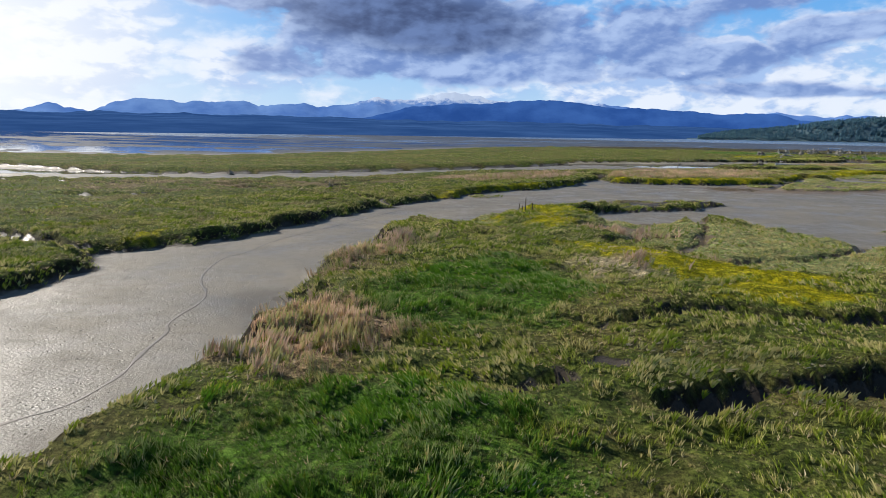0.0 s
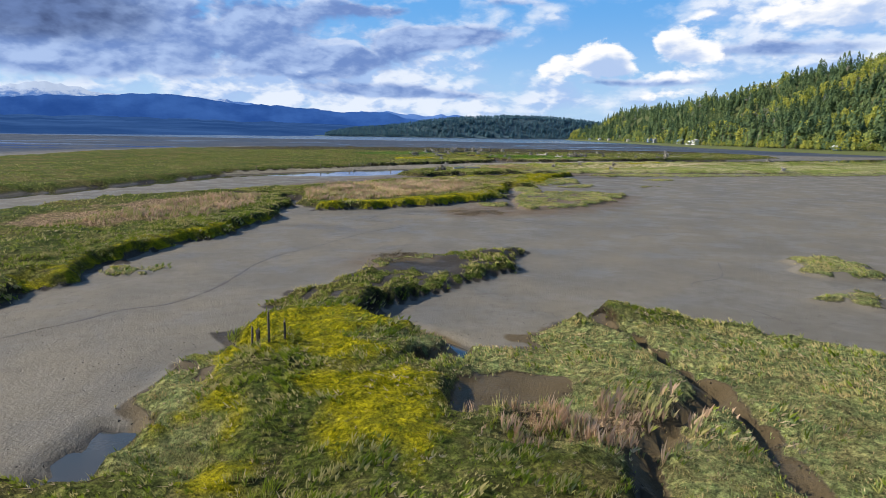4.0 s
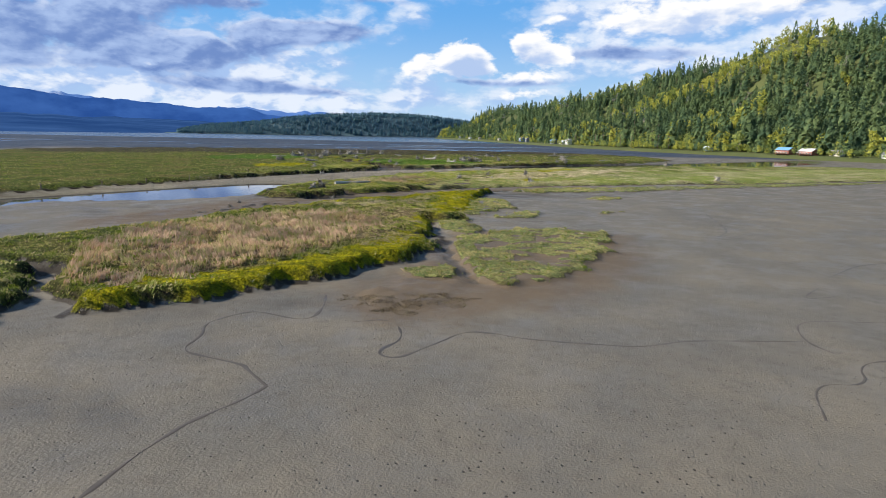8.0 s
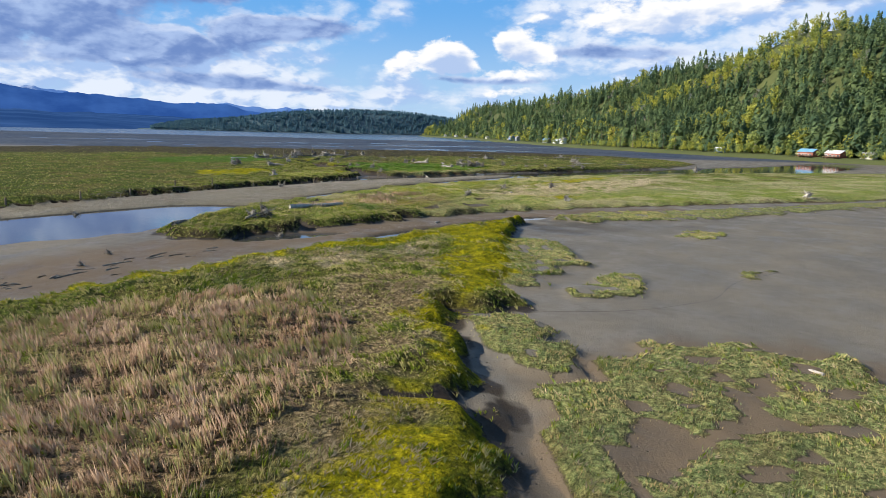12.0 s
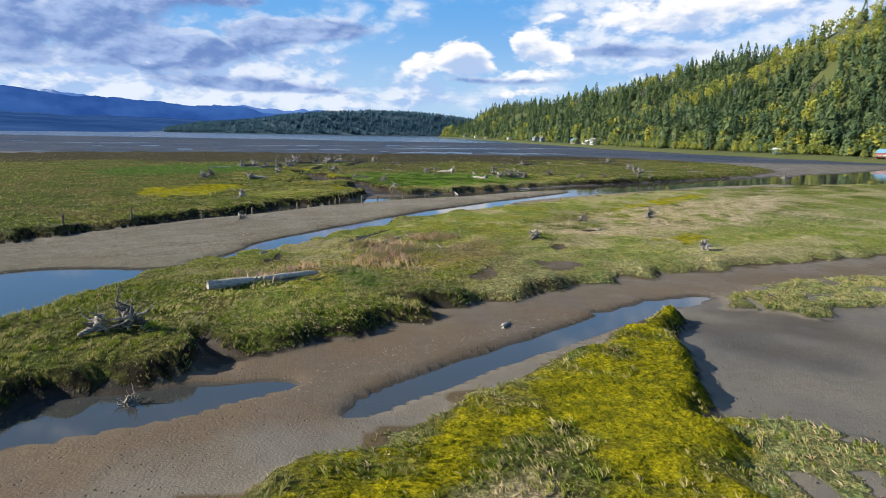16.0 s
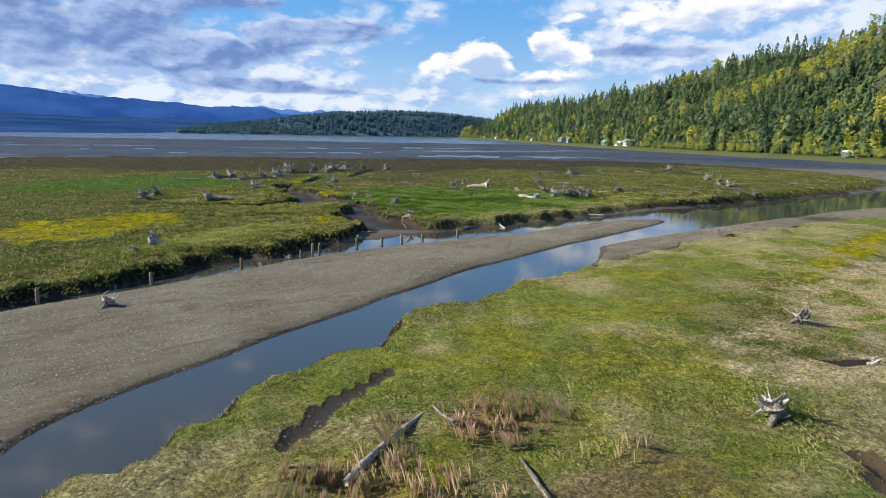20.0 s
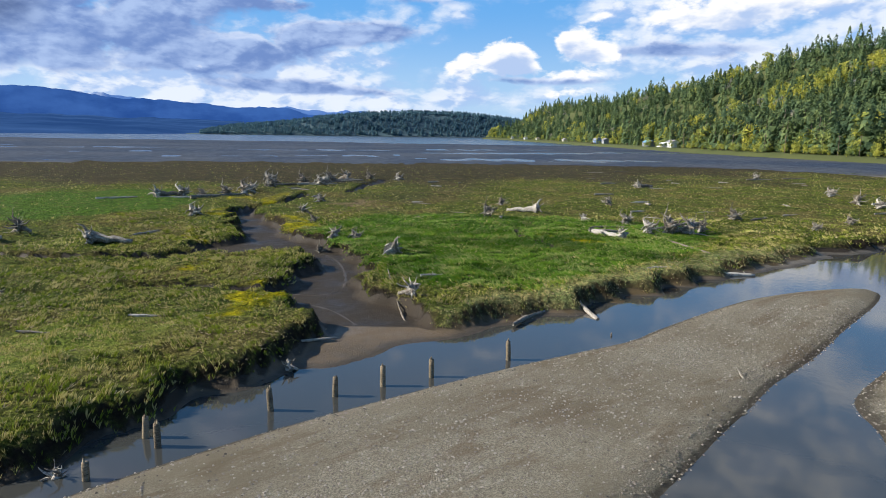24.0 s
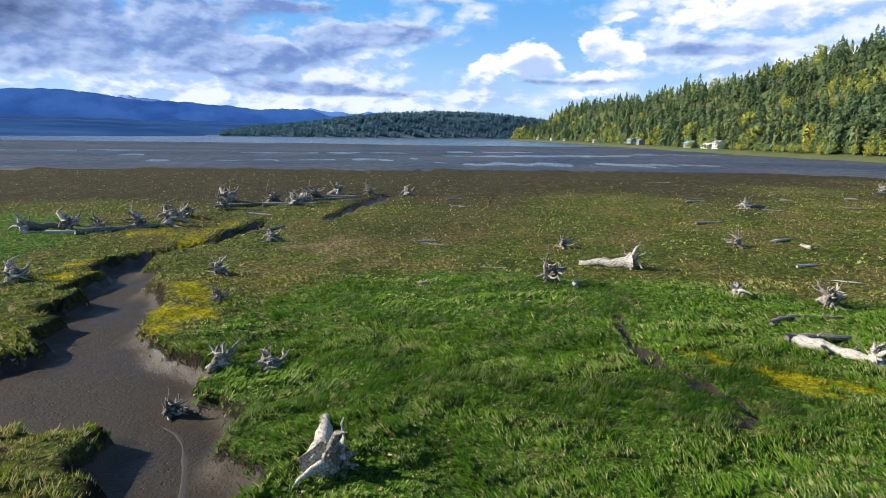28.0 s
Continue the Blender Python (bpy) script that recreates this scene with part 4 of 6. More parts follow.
# ---- hills and mountains ----
SHORE = [(930, 1120), (860, 985), (715, 740), (565, 515), (515, 420), (480, 345), (455, 270), (425, 185), (400, 80), (390, -60), (400, -300)]
CREST = [50, 61, 57, 66, 70, 73, 92, 93, 94, 86, 70]


def hill_point(s, w):
    """A point of the wooded hill: s along the shore, w metres inland."""
    i = np.clip(np.floor(s).astype(int), 0, len(SHORE) - 2)
    f = s - i
    p = np.array(SHORE, float)
    c = np.array(CREST, float)
    x = p[i, 0] * (1 - f) + p[i + 1, 0] * f
    y = p[i, 1] * (1 - f) + p[i + 1, 1] * f
    top = c[i] * (1 - f) + c[i + 1] * f
    x, y = x + w * 0.93, y + w * 0.2
    z = -1.5 + np.where(w > 0, 3.0 * rise(w, 14) + top * rise(w - 22, 215), -1.0) + top * 0.07 * waves(x, y, 130, 2) * rise(w - 40, 80)
    return x, y, z


def wood_floor(N, pos):
    return {"color": N.mix(N.noise(pos, 0.05, 5), (0.045, 0.065, 0.02), (0.10, 0.11, 0.035)), "rough": 0.9}


FLOOR = material("forest_floor", wood_floor)
hs, hw = np.meshgrid(np.linspace(0, 10, 81), np.concatenate([[-8], np.linspace(0, 60, 13), np.linspace(75, 420, 24)]), indexing="ij")
hx, hy, hz = hill_point(hs, hw)
hillside = tagged(new("hillside", mesh_from("hillside", np.stack([hx, hy, hz], -1).reshape(-1, 3), grid_faces(*hx.shape)[:, ::-1], FLOOR)), "steep hillside above the shore, thickly wooded", "hill", kind="structure")


def ridge_mesh(name, near_shore, az0, az1, profile, rough_amp, mat, seed, crest=4600, n=700):
    """A mountain range round the inlet: its skyline in degrees over azimuth, roughened."""
    rng = np.random.default_rng(seed)
    a = np.linspace(az0, az1, n)
    el_ = np.interp(a, [p[0] for p in profile], [p[1] for p in profile])
    rough_ = np.zeros(n)
    for k in range(1, 8):
        rough_ += np.interp(a * 0.16 * 2 ** k, np.arange(-4000, 4000), rng.uniform(-1, 1, 8000)) * 0.62 ** k
    el_ = np.maximum(el_ + rough_ * rough_amp, 0.02)
    shore = np.interp(a, [p[0] for p in near_shore], [p[1] for p in near_shore])
    rows = []
    for k in np.linspace(0, 1, 14):
        r = shore + (crest - shore) * k * (1 + 0.1 * rough_ * (1 - k))
        rows.append(np.stack([60 + r * np.sin(np.radians(a)), 110 + r * np.cos(np.radians(a)), -1.4 + crest * np.tan(np.radians(el_)) * k ** 0.7 + 14 * k], -1))
    v = np.array(rows)
    return tagged(new(name, mesh_from(name, v.reshape(-1, 3), grid_faces(*v.shape[:2])[:, ::-1], mat)), kind="structure")


# distance haze and ridge shading are put into the base colour and a glow
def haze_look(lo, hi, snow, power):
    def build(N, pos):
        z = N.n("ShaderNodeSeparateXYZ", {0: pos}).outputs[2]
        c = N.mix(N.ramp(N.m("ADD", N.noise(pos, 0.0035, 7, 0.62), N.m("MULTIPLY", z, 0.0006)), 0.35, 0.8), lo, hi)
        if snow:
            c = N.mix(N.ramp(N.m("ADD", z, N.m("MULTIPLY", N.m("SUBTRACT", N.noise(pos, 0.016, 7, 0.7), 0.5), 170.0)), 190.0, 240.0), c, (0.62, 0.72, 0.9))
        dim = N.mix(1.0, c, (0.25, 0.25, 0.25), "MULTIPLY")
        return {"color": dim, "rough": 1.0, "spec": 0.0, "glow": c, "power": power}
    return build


RANGE = [(-60, 1.6), (-38, 1.2), (-36.2, 1.3), (-34.1, 1.8), (-31.5, 1.5), (-30, 2.1), (-27.7, 2.25), (-24.7, 2.2), (-21.7, 2.6), (-19.9, 2.5), (-17.1, 2.0), (-12.9, 1.8), (-10.9, 2.3), (-8.5, 2.9), (-6.5, 2.7), (-3.5, 3.05), (-1, 3.0), (1.5, 2.7), (5.4, 2.55), (8.7, 2.3), (13.6, 2.2), (18.2, 2.0), (22.4, 1.8), (26.5, 1.6), (30.2, 1.3), (36, 0.9), (45, 0.6), (100, 0.5)]
FORE = [(-60, 0.9), (-14, 0.9), (-10, 1.2), (-6, 1.9), (-2, 2.4), (1, 2.5), (3.5, 2.7), (6, 2.75), (10, 2.5), (15, 2.2), (19, 2.0), (23, 1.85), (26, 1.4), (30, 0.8), (34, 0.4), (100, 0.3)]
SHOREHILL = [(-60, 1.0), (-36, 1.05), (-25, 1.2), (-14, 1.0), (-5, 0.95), (8, 0.85), (16, 0.75), (24, 0.55), (30, 0.35), (100, 0.3)]
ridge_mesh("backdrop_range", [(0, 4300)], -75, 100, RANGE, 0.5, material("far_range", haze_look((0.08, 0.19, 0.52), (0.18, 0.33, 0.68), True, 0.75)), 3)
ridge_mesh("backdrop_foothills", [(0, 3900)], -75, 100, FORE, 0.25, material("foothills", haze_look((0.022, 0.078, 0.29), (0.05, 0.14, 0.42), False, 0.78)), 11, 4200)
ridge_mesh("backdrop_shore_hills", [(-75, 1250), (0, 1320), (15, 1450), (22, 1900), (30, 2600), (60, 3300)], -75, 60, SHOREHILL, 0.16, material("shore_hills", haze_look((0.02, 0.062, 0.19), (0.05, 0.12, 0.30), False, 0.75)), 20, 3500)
for name, label in (("backdrop_range", "hazy blue mountain range with snow on its peaks"), ("backdrop_foothills", "hazy dark-blue foothills across the inlet"), ("backdrop_shore_hills", "low dark-blue wooded hills on the far shore")):
    tagged(bpy.data.objects[name], label, "mountains")


# ---- trees ----
def conifer(rng, height, sprays, spread_=0.2, leaf=0.125):
    """Verts and triangles of a conifer: ragged sprays of boughs round a tapering crown."""
    k = rng.uniform(0, 1, sprays) ** 1.25
    a = rng.uniform(0, 6.283, sprays)
    r = height * spread_ * (1 - k) ** 0.75 * rng.uniform(0.35, 1.0, sprays) ** 0.6 * (1 + 0.35 * np.sin(2 * a + rng.uniform(0, 6))) + 0.05
    z = height * (0.08 + 0.9 * k)
    size = height * leaf * (1.0 - 0.55 * k) * rng.uniform(0.6, 1.5, sprays)
    out = np.stack([np.cos(a), np.sin(a), np.zeros(sprays)], 1)
    side = np.stack([-np.sin(a), np.cos(a), np.zeros(sprays)], 1)
    c = out * r[:, None] + np.stack([np.zeros(sprays), np.zeros(sprays), z], 1)
    up = np.array([0, 0, 1.0])
    tip = c + out * (size * rng.uniform(0.3, 1.1, sprays))[:, None] - up * (size * rng.uniform(0.2, 1.0, sprays))[:, None]
    l = c + side * (size * 0.75)[:, None] + up * (size * rng.uniform(-0.2, 0.8, sprays))[:, None]
    q = c - side * (size * 0.75)[:, None] + up * (size * rng.uniform(-0.2, 0.8, sprays))[:, None]
    v = np.stack([tip, l, q], 1).reshape(-1, 3)
    top = np.array([(0, 0, height * 1.03), (height * 0.02, 0, height * 0.86), (-height * 0.012, height * 0.018, height * 0.86), (-height * 0.012, -height * 0.018, height * 0.86)])
    n = len(v)
    return np.concatenate([v, top]), np.concatenate([np.arange(n).reshape(-1, 3), [(n, n + 1, n + 2), (n, n + 2, n + 3), (n, n + 3, n + 1)]])


def broadleaf(rng, height, clumps, leaves):
    """Verts and triangles of a spreading tree's crown: clumps of leaf sprays."""
    v, f = [], []
    for _ in range(clumps):
        a, r = rng.uniform(0, 6.28), rng.uniform(0, 1) ** 0.6
        cz = rng.uniform(0.28, 0.95)
        wide = height * 0.34 * math.sin(math.pi * min(max((cz - 0.1) / 0.95, 0.05), 1)) ** 0.6
        c = np.array([r * wide * math.cos(a), r * wide * math.sin(a), height * cz])
        size = height * rng.uniform(0.07, 0.13)
        for _ in range(leaves):
            d = rng.normal(size=3)
            d /= np.linalg.norm(d)
            p = c + d * size * rng.uniform(0.5, 1.1)
            s1, s2 = rng.normal(size=3) * size * 0.42, rng.normal(size=3) * size * 0.42
            n = len(v)
            v += [p + s1, p + s2, p - s1 * 0.6 - s2 * 0.6]
            f.append((n, n + 1, n + 2))
    return np.array(v), np.array(f)


def needles_look(dark, light):
    def build(N, pos):
        pick = N.n("ShaderNodeNewGeometry").outputs["Random Per Island"]
        own = N.n("ShaderNodeObjectInfo").outputs["Random"]
        c = N.mix(N.m("ADD", N.m("MULTIPLY", pick, 0.6), N.m("MULTIPLY", own, 0.4)), dark, light)
        c = N.mix(N.ramp(N.noise(pos, 0.11, 3), 0.4, 0.6), N.mix(1.0, c, (0.66, 0.76, 0.86), "MULTIPLY"), N.mix(0.15, N.mix(1.0, c, (1.15, 1.12, 1.0), "MULTIPLY"), light))
        return {"color": c, "rough": 0.8, "spec": 0.1, "leaf": 0.45}
    return build


def bark_look(N, pos):
    return {"color": N.mix(N.noise(pos, 6.0, 4), (0.09, 0.07, 0.055), (0.22, 0.18, 0.14)), "rough": 0.9, "bump": N.noise(pos, 20.0, 4)}


NEEDLES = material("conifer_needles", needles_look((0.085, 0.135, 0.07), (0.21, 0.275, 0.12)))
LEAVES = material("spring_leaves", needles_look((0.30, 0.33, 0.07), (0.55, 0.53, 0.13)))
OLIVE = material("olive_leaves", needles_look((0.19, 0.24, 0.08), (0.36, 0.41, 0.14)))
BLOSSOM = material("pale_twigs", needles_look((0.22, 0.22, 0.17), (0.36, 0.35, 0.28)))
# haze over the far point is tinted into these needles
HAZED_NEEDLES = material("hazed_conifer_needles", needles_look((0.055, 0.125, 0.17), (0.13, 0.235, 0.28)))
BARK = material("tree_bark", bark_look)


def stem(height, r, sides=6):
    v, f = [], []
    for z, k in ((-1.0, 1.3), (height * 0.15, 1.0), (height * 0.6, 0.55), (height * 0.97, 0.12)):
        v += [(r * k * math.cos(6.283 * s / sides), r * k * math.sin(6.283 * s / sides), z) for s in range(sides)]
    for i in range(3):
        f += [(i * sides + s, i * sides + (s + 1) % sides, (i + 1) * sides + (s + 1) % sides, (i + 1) * sides + s) for s in range(sides)]
    return np.array(v), np.array(f)


rng = np.random.default_rng(11)
KINDS = []
for name, mat, label, makers in (
        ("conifer_tree", NEEDLES, "tall dark-green conifer with drooping boughs on the wooded hillside", [conifer(rng, h_, 130, w_, 0.094) for h_, w_ in ((19, 0.21), (23, 0.19), (26, 0.185), (16, 0.23))]),
        ("broadleaf_tree", LEAVES, "yellow-green broadleaf tree in young leaf near the shore", [broadleaf(rng, h_, 24, 9) for h_ in (16, 19, 13)]),
        ("alder_tree", OLIVE, "rounded olive-green alder beside the shore houses", [broadleaf(rng, h_, 24, 9) for h_ in (13, 16)]),
        ("bare_tree", BLOSSOM, "pale grey tree still bare of leaves among the conifers", [broadleaf(rng, h_, 16, 9) for h_ in (16, 12)])):
    for v, f in makers:
        crown_me = mesh_from("crown", v, f, mat, False)
        hgt = v[:, 2].max()
        trunk_me = mesh_from("trunk", *stem(hgt, 0.012 * hgt + 0.08), BARK)
        KINDS.append((name, label, crown_me, trunk_me, v, f, hgt))


def plant_tree(kind, x, y, z, size, turn):
    name, label, crown_me, trunk_me = KINDS[kind][:4]
    tree = new(name)
    tagged(tree, label, "tree", name.replace("_", " ") + "s on the hillside")
    tree.matrix_world = pose(x, y, z, 0, 0, turn) @ Matrix.Scale(size, 4)
    for pn, pm in (("trunk", trunk_me), ("crown", crown_me)):
        p = new(pn, pm)
        p.parent = tree
    return tree


# the front trees along the shore one by one, the woods behind as one mass
stuff = {0: [[], [], 0], 4: [[], [], 0], 7: [[], [], 0], 9: [[], [], 0], 12: [[], [], 0]}
count = 0
for s0 in np.arange(0.1, 9.2, 0.0052):
    seg = int(s0)
    for w0 in (rng.uniform(9, 26), rng.uniform(25, 44), rng.uniform(44, 80), rng.uniform(80, 130), rng.uniform(130, 180), rng.uniform(180, 270)):
        near = s0 > 1.7
        if rng.uniform() > (0.5 if near else 0.34):
            continue
        s_ = s0 + rng.uniform(-0.02, 0.02)
        x, y, z = (float(q[0]) for q in hill_point(np.array([s_]), np.array([w0])))
        patch = float(waves(np.array([x]), np.array([y]), 95, 3)[0])
        leafy = patch > (0.4 if s0 > 4.3 else 0.75) and w0 > 45 and rng.uniform() < 0.85 or (w0 < 34 and rng.uniform() < 0.35) or w0 < 25
        if w0 < 25 and rng.uniform() < 0.55:
            continue
        if leafy:
            kind = int(rng.choice([4, 5, 6, 7, 8] if w0 < 45 else [4, 5, 6, 4, 5, 10]))
        else:
            kind = int(rng.choice([0, 1, 2, 3, 0, 1, 2, 2])) if rng.uniform() > 0.04 else int(rng.choice([9, 10, 4]))
        size = rng.choice([0.55, 0.7, 0.85, 1.0, 1.15]) * rng.uniform(0.85, 1.15) * (0.34 if w0 < 25 else 0.85 if w0 < 80 else 0.66)
        if 25 < w0 < 44 and 2.0 < s0 < 8.0 and count < 290:
            plant_tree(kind, x, y, z - 0.3, size, rng.uniform(0, 360))
            count += 1
            continue
        v, f = KINDS[kind][4], KINDS[kind][5]
        a = rng.uniform(0, 6.28)
        c_, s__ = math.cos(a) * size, math.sin(a) * size
        q = np.stack([v[:, 0] * c_ - v[:, 1] * s__ + x, v[:, 0] * s__ + v[:, 1] * c_ + y, v[:, 2] * size + z - 0.3], -1)
        box = stuff[0 if kind < 4 else 4 if kind < 7 else 7 if kind < 9 else 9]
        box[0].append(q)
        box[1].append(f + box[2])
        box[2] += len(q)
# the wooded point across the flats: its ground and its trees
PT = [(-330, 0, 0), (-270, 12, 90), (-150, 22, 130), (-60, 36, 140), (40, 46, 160), (160, 52, 170), (300, 50, 160), (420, 38, 120), (560, 26, 60)]
pc, pd = np.array([880.0, 1480.0]), np.array([0.93, -0.37])
pn_ = np.array([0.37, 0.93])
ps, pw = np.meshgrid(np.linspace(-360, 540, 60), np.linspace(-30, 260, 20), indexing="ij")


def point_height(s, w):
    top = np.interp(s, [p[0] for p in PT], [p[1] for p in PT])
    return -2.0 + top * rise(w, 110) + 2.5 * rise(w, 10)


pz = point_height(ps, pw)
pxx, pyy = pc[0] + pd[0] * ps + pn_[0] * pw, pc[1] + pd[1] * ps + pn_[1] * pw
# the point's floor carries the same haze blue in its colour
tagged(new("wooded_point", mesh_from("wooded_point", np.stack([pxx, pyy, pz], -1).reshape(-1, 3), grid_faces(*pxx.shape), material("hazed_forest_floor", lambda N, pos: {"color": N.mix(N.noise(pos, 0.03, 5), (0.04, 0.085, 0.11), (0.08, 0.13, 0.14)), "rough": 0.9}))), "low wooded point of land across the tidal flats", "hill", kind="structure")
small = [conifer(rng, 12, 26, 0.2, 0.24), conifer(rng, 10, 26, 0.22, 0.26), broadleaf(rng, 9, 9, 5)]
for _ in range(3200):
    s_, w_ = rng.uniform(-335, 525), rng.uniform(4, 200)
    v, f = small[int(rng.choice([0, 1, 0, 1, 2]))]
    size = rng.uniform(0.7, 1.15)
    z = float(point_height(np.array(s_), np.array(w_)))
    box = stuff[12]
    box[0].append(v * size + [pc[0] + pd[0] * s_ + pn_[0] * w_, pc[1] + pd[1] * s_ + pn_[1] * w_, z - 0.5])
    box[1].append(f + box[2])
    box[2] += len(v)
for k, name, mat, label in ((12, "far_conifer_wood", HAZED_NEEDLES, "hazy blue-green conifers covering the far point"), (0, "conifer_wood", NEEDLES, "dense dark-green conifer wood covering the hillside"), (4, "broadleaf_wood", LEAVES, "yellow-green broadleaf trees scattered through the conifer wood"), (7, "alder_wood", OLIVE, "olive-green alders low on the hillside"), (9, "bare_wood", BLOSSOM, "pale leafless trees among the conifers")):
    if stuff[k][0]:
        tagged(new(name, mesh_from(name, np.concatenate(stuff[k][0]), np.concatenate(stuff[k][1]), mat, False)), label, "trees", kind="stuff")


# ---- standing plants of the marsh ----
def blades(name, mat, label, n, weight, hgt, wid, lean, region, per=6, tussock=0.3, flatten=0.5):
    """A stand of tufts: n tried over a region of the plan, kept by weight; each is a ragged fan of leaves."""
    r = np.random.default_rng(len(name) * 7 + n % 97)
    u, v = r.uniform(region[0], region[1], n), r.uniform(region[2], region[3], n)
    x, y = xy(u, v)
    w = weight(x, y, u, v) * np.clip(0.85 + 0.5 * waves(x, y, 1.1, 1), 0.4, 1)
    if region is NEAR:
        w = w * np.where((v > -54) & (v < 16) & (u < 312), 1.0, 0.35)
    ok = r.uniform(size=n) < w
    x, y = x[ok], y[ok]
    m = len(x)
    z = lookup(H, x, y)
    clump = 0.5 + 0.5 * np.tanh(1.6 * waves(x, y, 1.5, 1) + 0.8 * waves(x, y, 3.4, 6))
    size = r.uniform(0.75, 1.2, m) * (1 - tussock + 2 * tussock * clump) * (1 - flatten * lookup(TURF, x, y))
    wind = 1.2 + 1.3 * waves(x, y, 14, 4)
    a = r.uniform(0, 6.283, m)[:, None] + 6.283 * np.arange(per)[None] / per + r.normal(0, 0.4, (m, per))
    h_ = hgt * size[:, None] * r.uniform(0.6, 1.25, (m, per))
    reach = h_ * lean * r.uniform(0.4, 1.2, (m, per))
    wx2, wy2 = np.cos(wind)[:, None] * h_ * lean * 0.5, np.sin(wind)[:, None] * h_ * lean * 0.5
    dx, dy = np.cos(a) * reach, np.sin(a) * reach
    ox, oy = -np.sin(a) * wid * size[:, None], np.cos(a) * wid * size[:, None]
    v3 = np.empty((m, 1 + 2 * per, 3))
    v3[:, 0] = np.stack([x, y, z - 0.03], -1)
    v3[:, 1::2] = np.stack([x[:, None] + dx * 0.45 + ox, y[:, None] + dy * 0.45 + oy, z[:, None] + 0.55 * h_], -1)
    v3[:, 2::2] = np.stack([x[:, None] + dx + wx2, y[:, None] + dy + wy2, z[:, None] + h_], -1)
    one = np.array([(0, 1 + 2 * k, 2 + 2 * k) for k in range(per)])
    f3 = (one[None] + (1 + 2 * per) * np.arange(m)[:, None, None]).reshape(-1, 3)
    tagged(new(name, mesh_from(name, v3.reshape(-1, 3), f3, mat, False)), label, "grass", kind="stuff")


NEAR = (-4, 325, -64, 30)
WIDE = (20, 440, -150, 130)


def zone_at(x, y):
    return [lookup(q, x, y) for q in (VEG, YEL, RUS, STR, DEE, LOW, FAR)]


def w_grass(x, y, u, v):
    g, ye, ru, st, de, lo, fa = zone_at(x, y)
    return np.clip(g * (1 - ye) * (1 - 0.75 * ru) * (1 - 0.8 * st) * (1 - 0.8 * de) * (1 - 0.85 * lo) * (1 - 0.9 * fa) * (1 - 0.8 * lookup(LIM, x, y)), 0, 1)


def w_sedge(x, y, u, v):
    g, ye, ru, st, de, lo, fa = zone_at(x, y)
    return np.clip(g * de * (1 - ye), 0, 1)


def w_rush(x, y, u, v):
    g, ye, ru, st, de, lo, fa = zone_at(x, y)
    return np.clip(g * lo * (1 - ye) * (1 - 0.8 * ru) * (1 - 0.8 * st) * (1 - 0.7 * lookup(LIM, x, y)), 0, 1)


def w_reed(x, y, u, v):
    g, ye, ru, st, de, lo, fa = zone_at(x, y)
    return np.clip(g * ru * (1 - ye), 0, 1)


def w_dead(x, y, u, v):
    g, ye, ru, st, de, lo, fa = zone_at(x, y)
    return np.clip(g * (st + 0.22 * (1 - ye)) * (1 - 0.7 * ru), 0, 1)


def w_gold(x, y, u, v):
    g, ye, ru, st, de, lo, fa = zone_at(x, y)
    return np.clip(g ** 3 * ye, 0, 1)


def w_lime(x, y, u, v):
    g, ye, ru, st, de, lo, fa = zone_at(x, y)
    return np.clip(g * lookup(LIM, x, y) * (1 - ye) * (1 - 0.8 * st), 0, 1)


blades("marsh_grass", GRASS, "tufted green salt-marsh grass on the banks and islands", 840000, w_grass, 0.16, 0.013, 0.65, NEAR, per=5, tussock=0.6)
blades("dark_sedge", SEDGE, "lush dark-green sedge leaning in the wind", 1700000, w_sedge, 0.17, 0.013, 0.7, NEAR, per=5, tussock=0.5)
blades("low_rush", RUSH, "grey-green and tan rush on the low islets", 1300000, w_rush, 0.12, 0.011, 0.3, NEAR, per=4, tussock=0.3)
blades("russet_reed", REED, "tall russet and straw-coloured dead reed", 950000, w_reed, 0.4, 0.012, 0.33, NEAR, per=6, tussock=0.45, flatten=0.0)
blades("dead_straw", DEAD, "pale dead straw lying over the marsh turf", 560000, w_dead, 0.085, 0.016, 2.0, NEAR, per=4, tussock=0.4)
blades("yellow_turf", GOLD, "bright yellow-green glasswort turf fringing the banks", 800000, w_gold, 0.07, 0.024, 0.9, NEAR, per=5, tussock=0.6)
blades("lime_turf", LIMES, "short bright green turf of the river marsh", 1500000, w_lime, 0.1, 0.012, 0.5, NEAR, per=4, tussock=0.3)
blades("far_marsh_grass", GRASS, "tussocky green salt-marsh grass", 170000, lambda x, y, u, v: w_grass(x, y, u, v) * ((v < -63) | (v > 29) | (u > 322)), 0.17, 0.05, 0.8, WIDE, per=4)
STUBBLE = [[(24.2, 80.6), (27.4, 83.6), (30.2, 82.4), (28, 80), (25.6, 78.6)], [(48.2, 109.7), (49.2, 107.0), (49.9, 105.6), (51.8, 106.2), (55.0, 103.5), (53.7, 102.7), (50.5, 103.7), (48.5, 103.6), (47.5, 105.4), (47.7, 107.5)]]
STEMS = material("dead_stubble", blades_look((0.09, 0.07, 0.045), (0.22, 0.17, 0.11), (0.30, 0.26, 0.15), 0.2))
blades("dead_stubble", STEMS, "short dark dead stems standing in the silt", 500000, lambda x, y, u, v: np.max([rise(inside(q, x, y) + 0.7 + 0.45 * waves(x, y, 1.7, 2), 0.8) for q in STUBBLE], 0), 0.07, 0.014, 0.3, (60, 130, -50, 10), per=5)


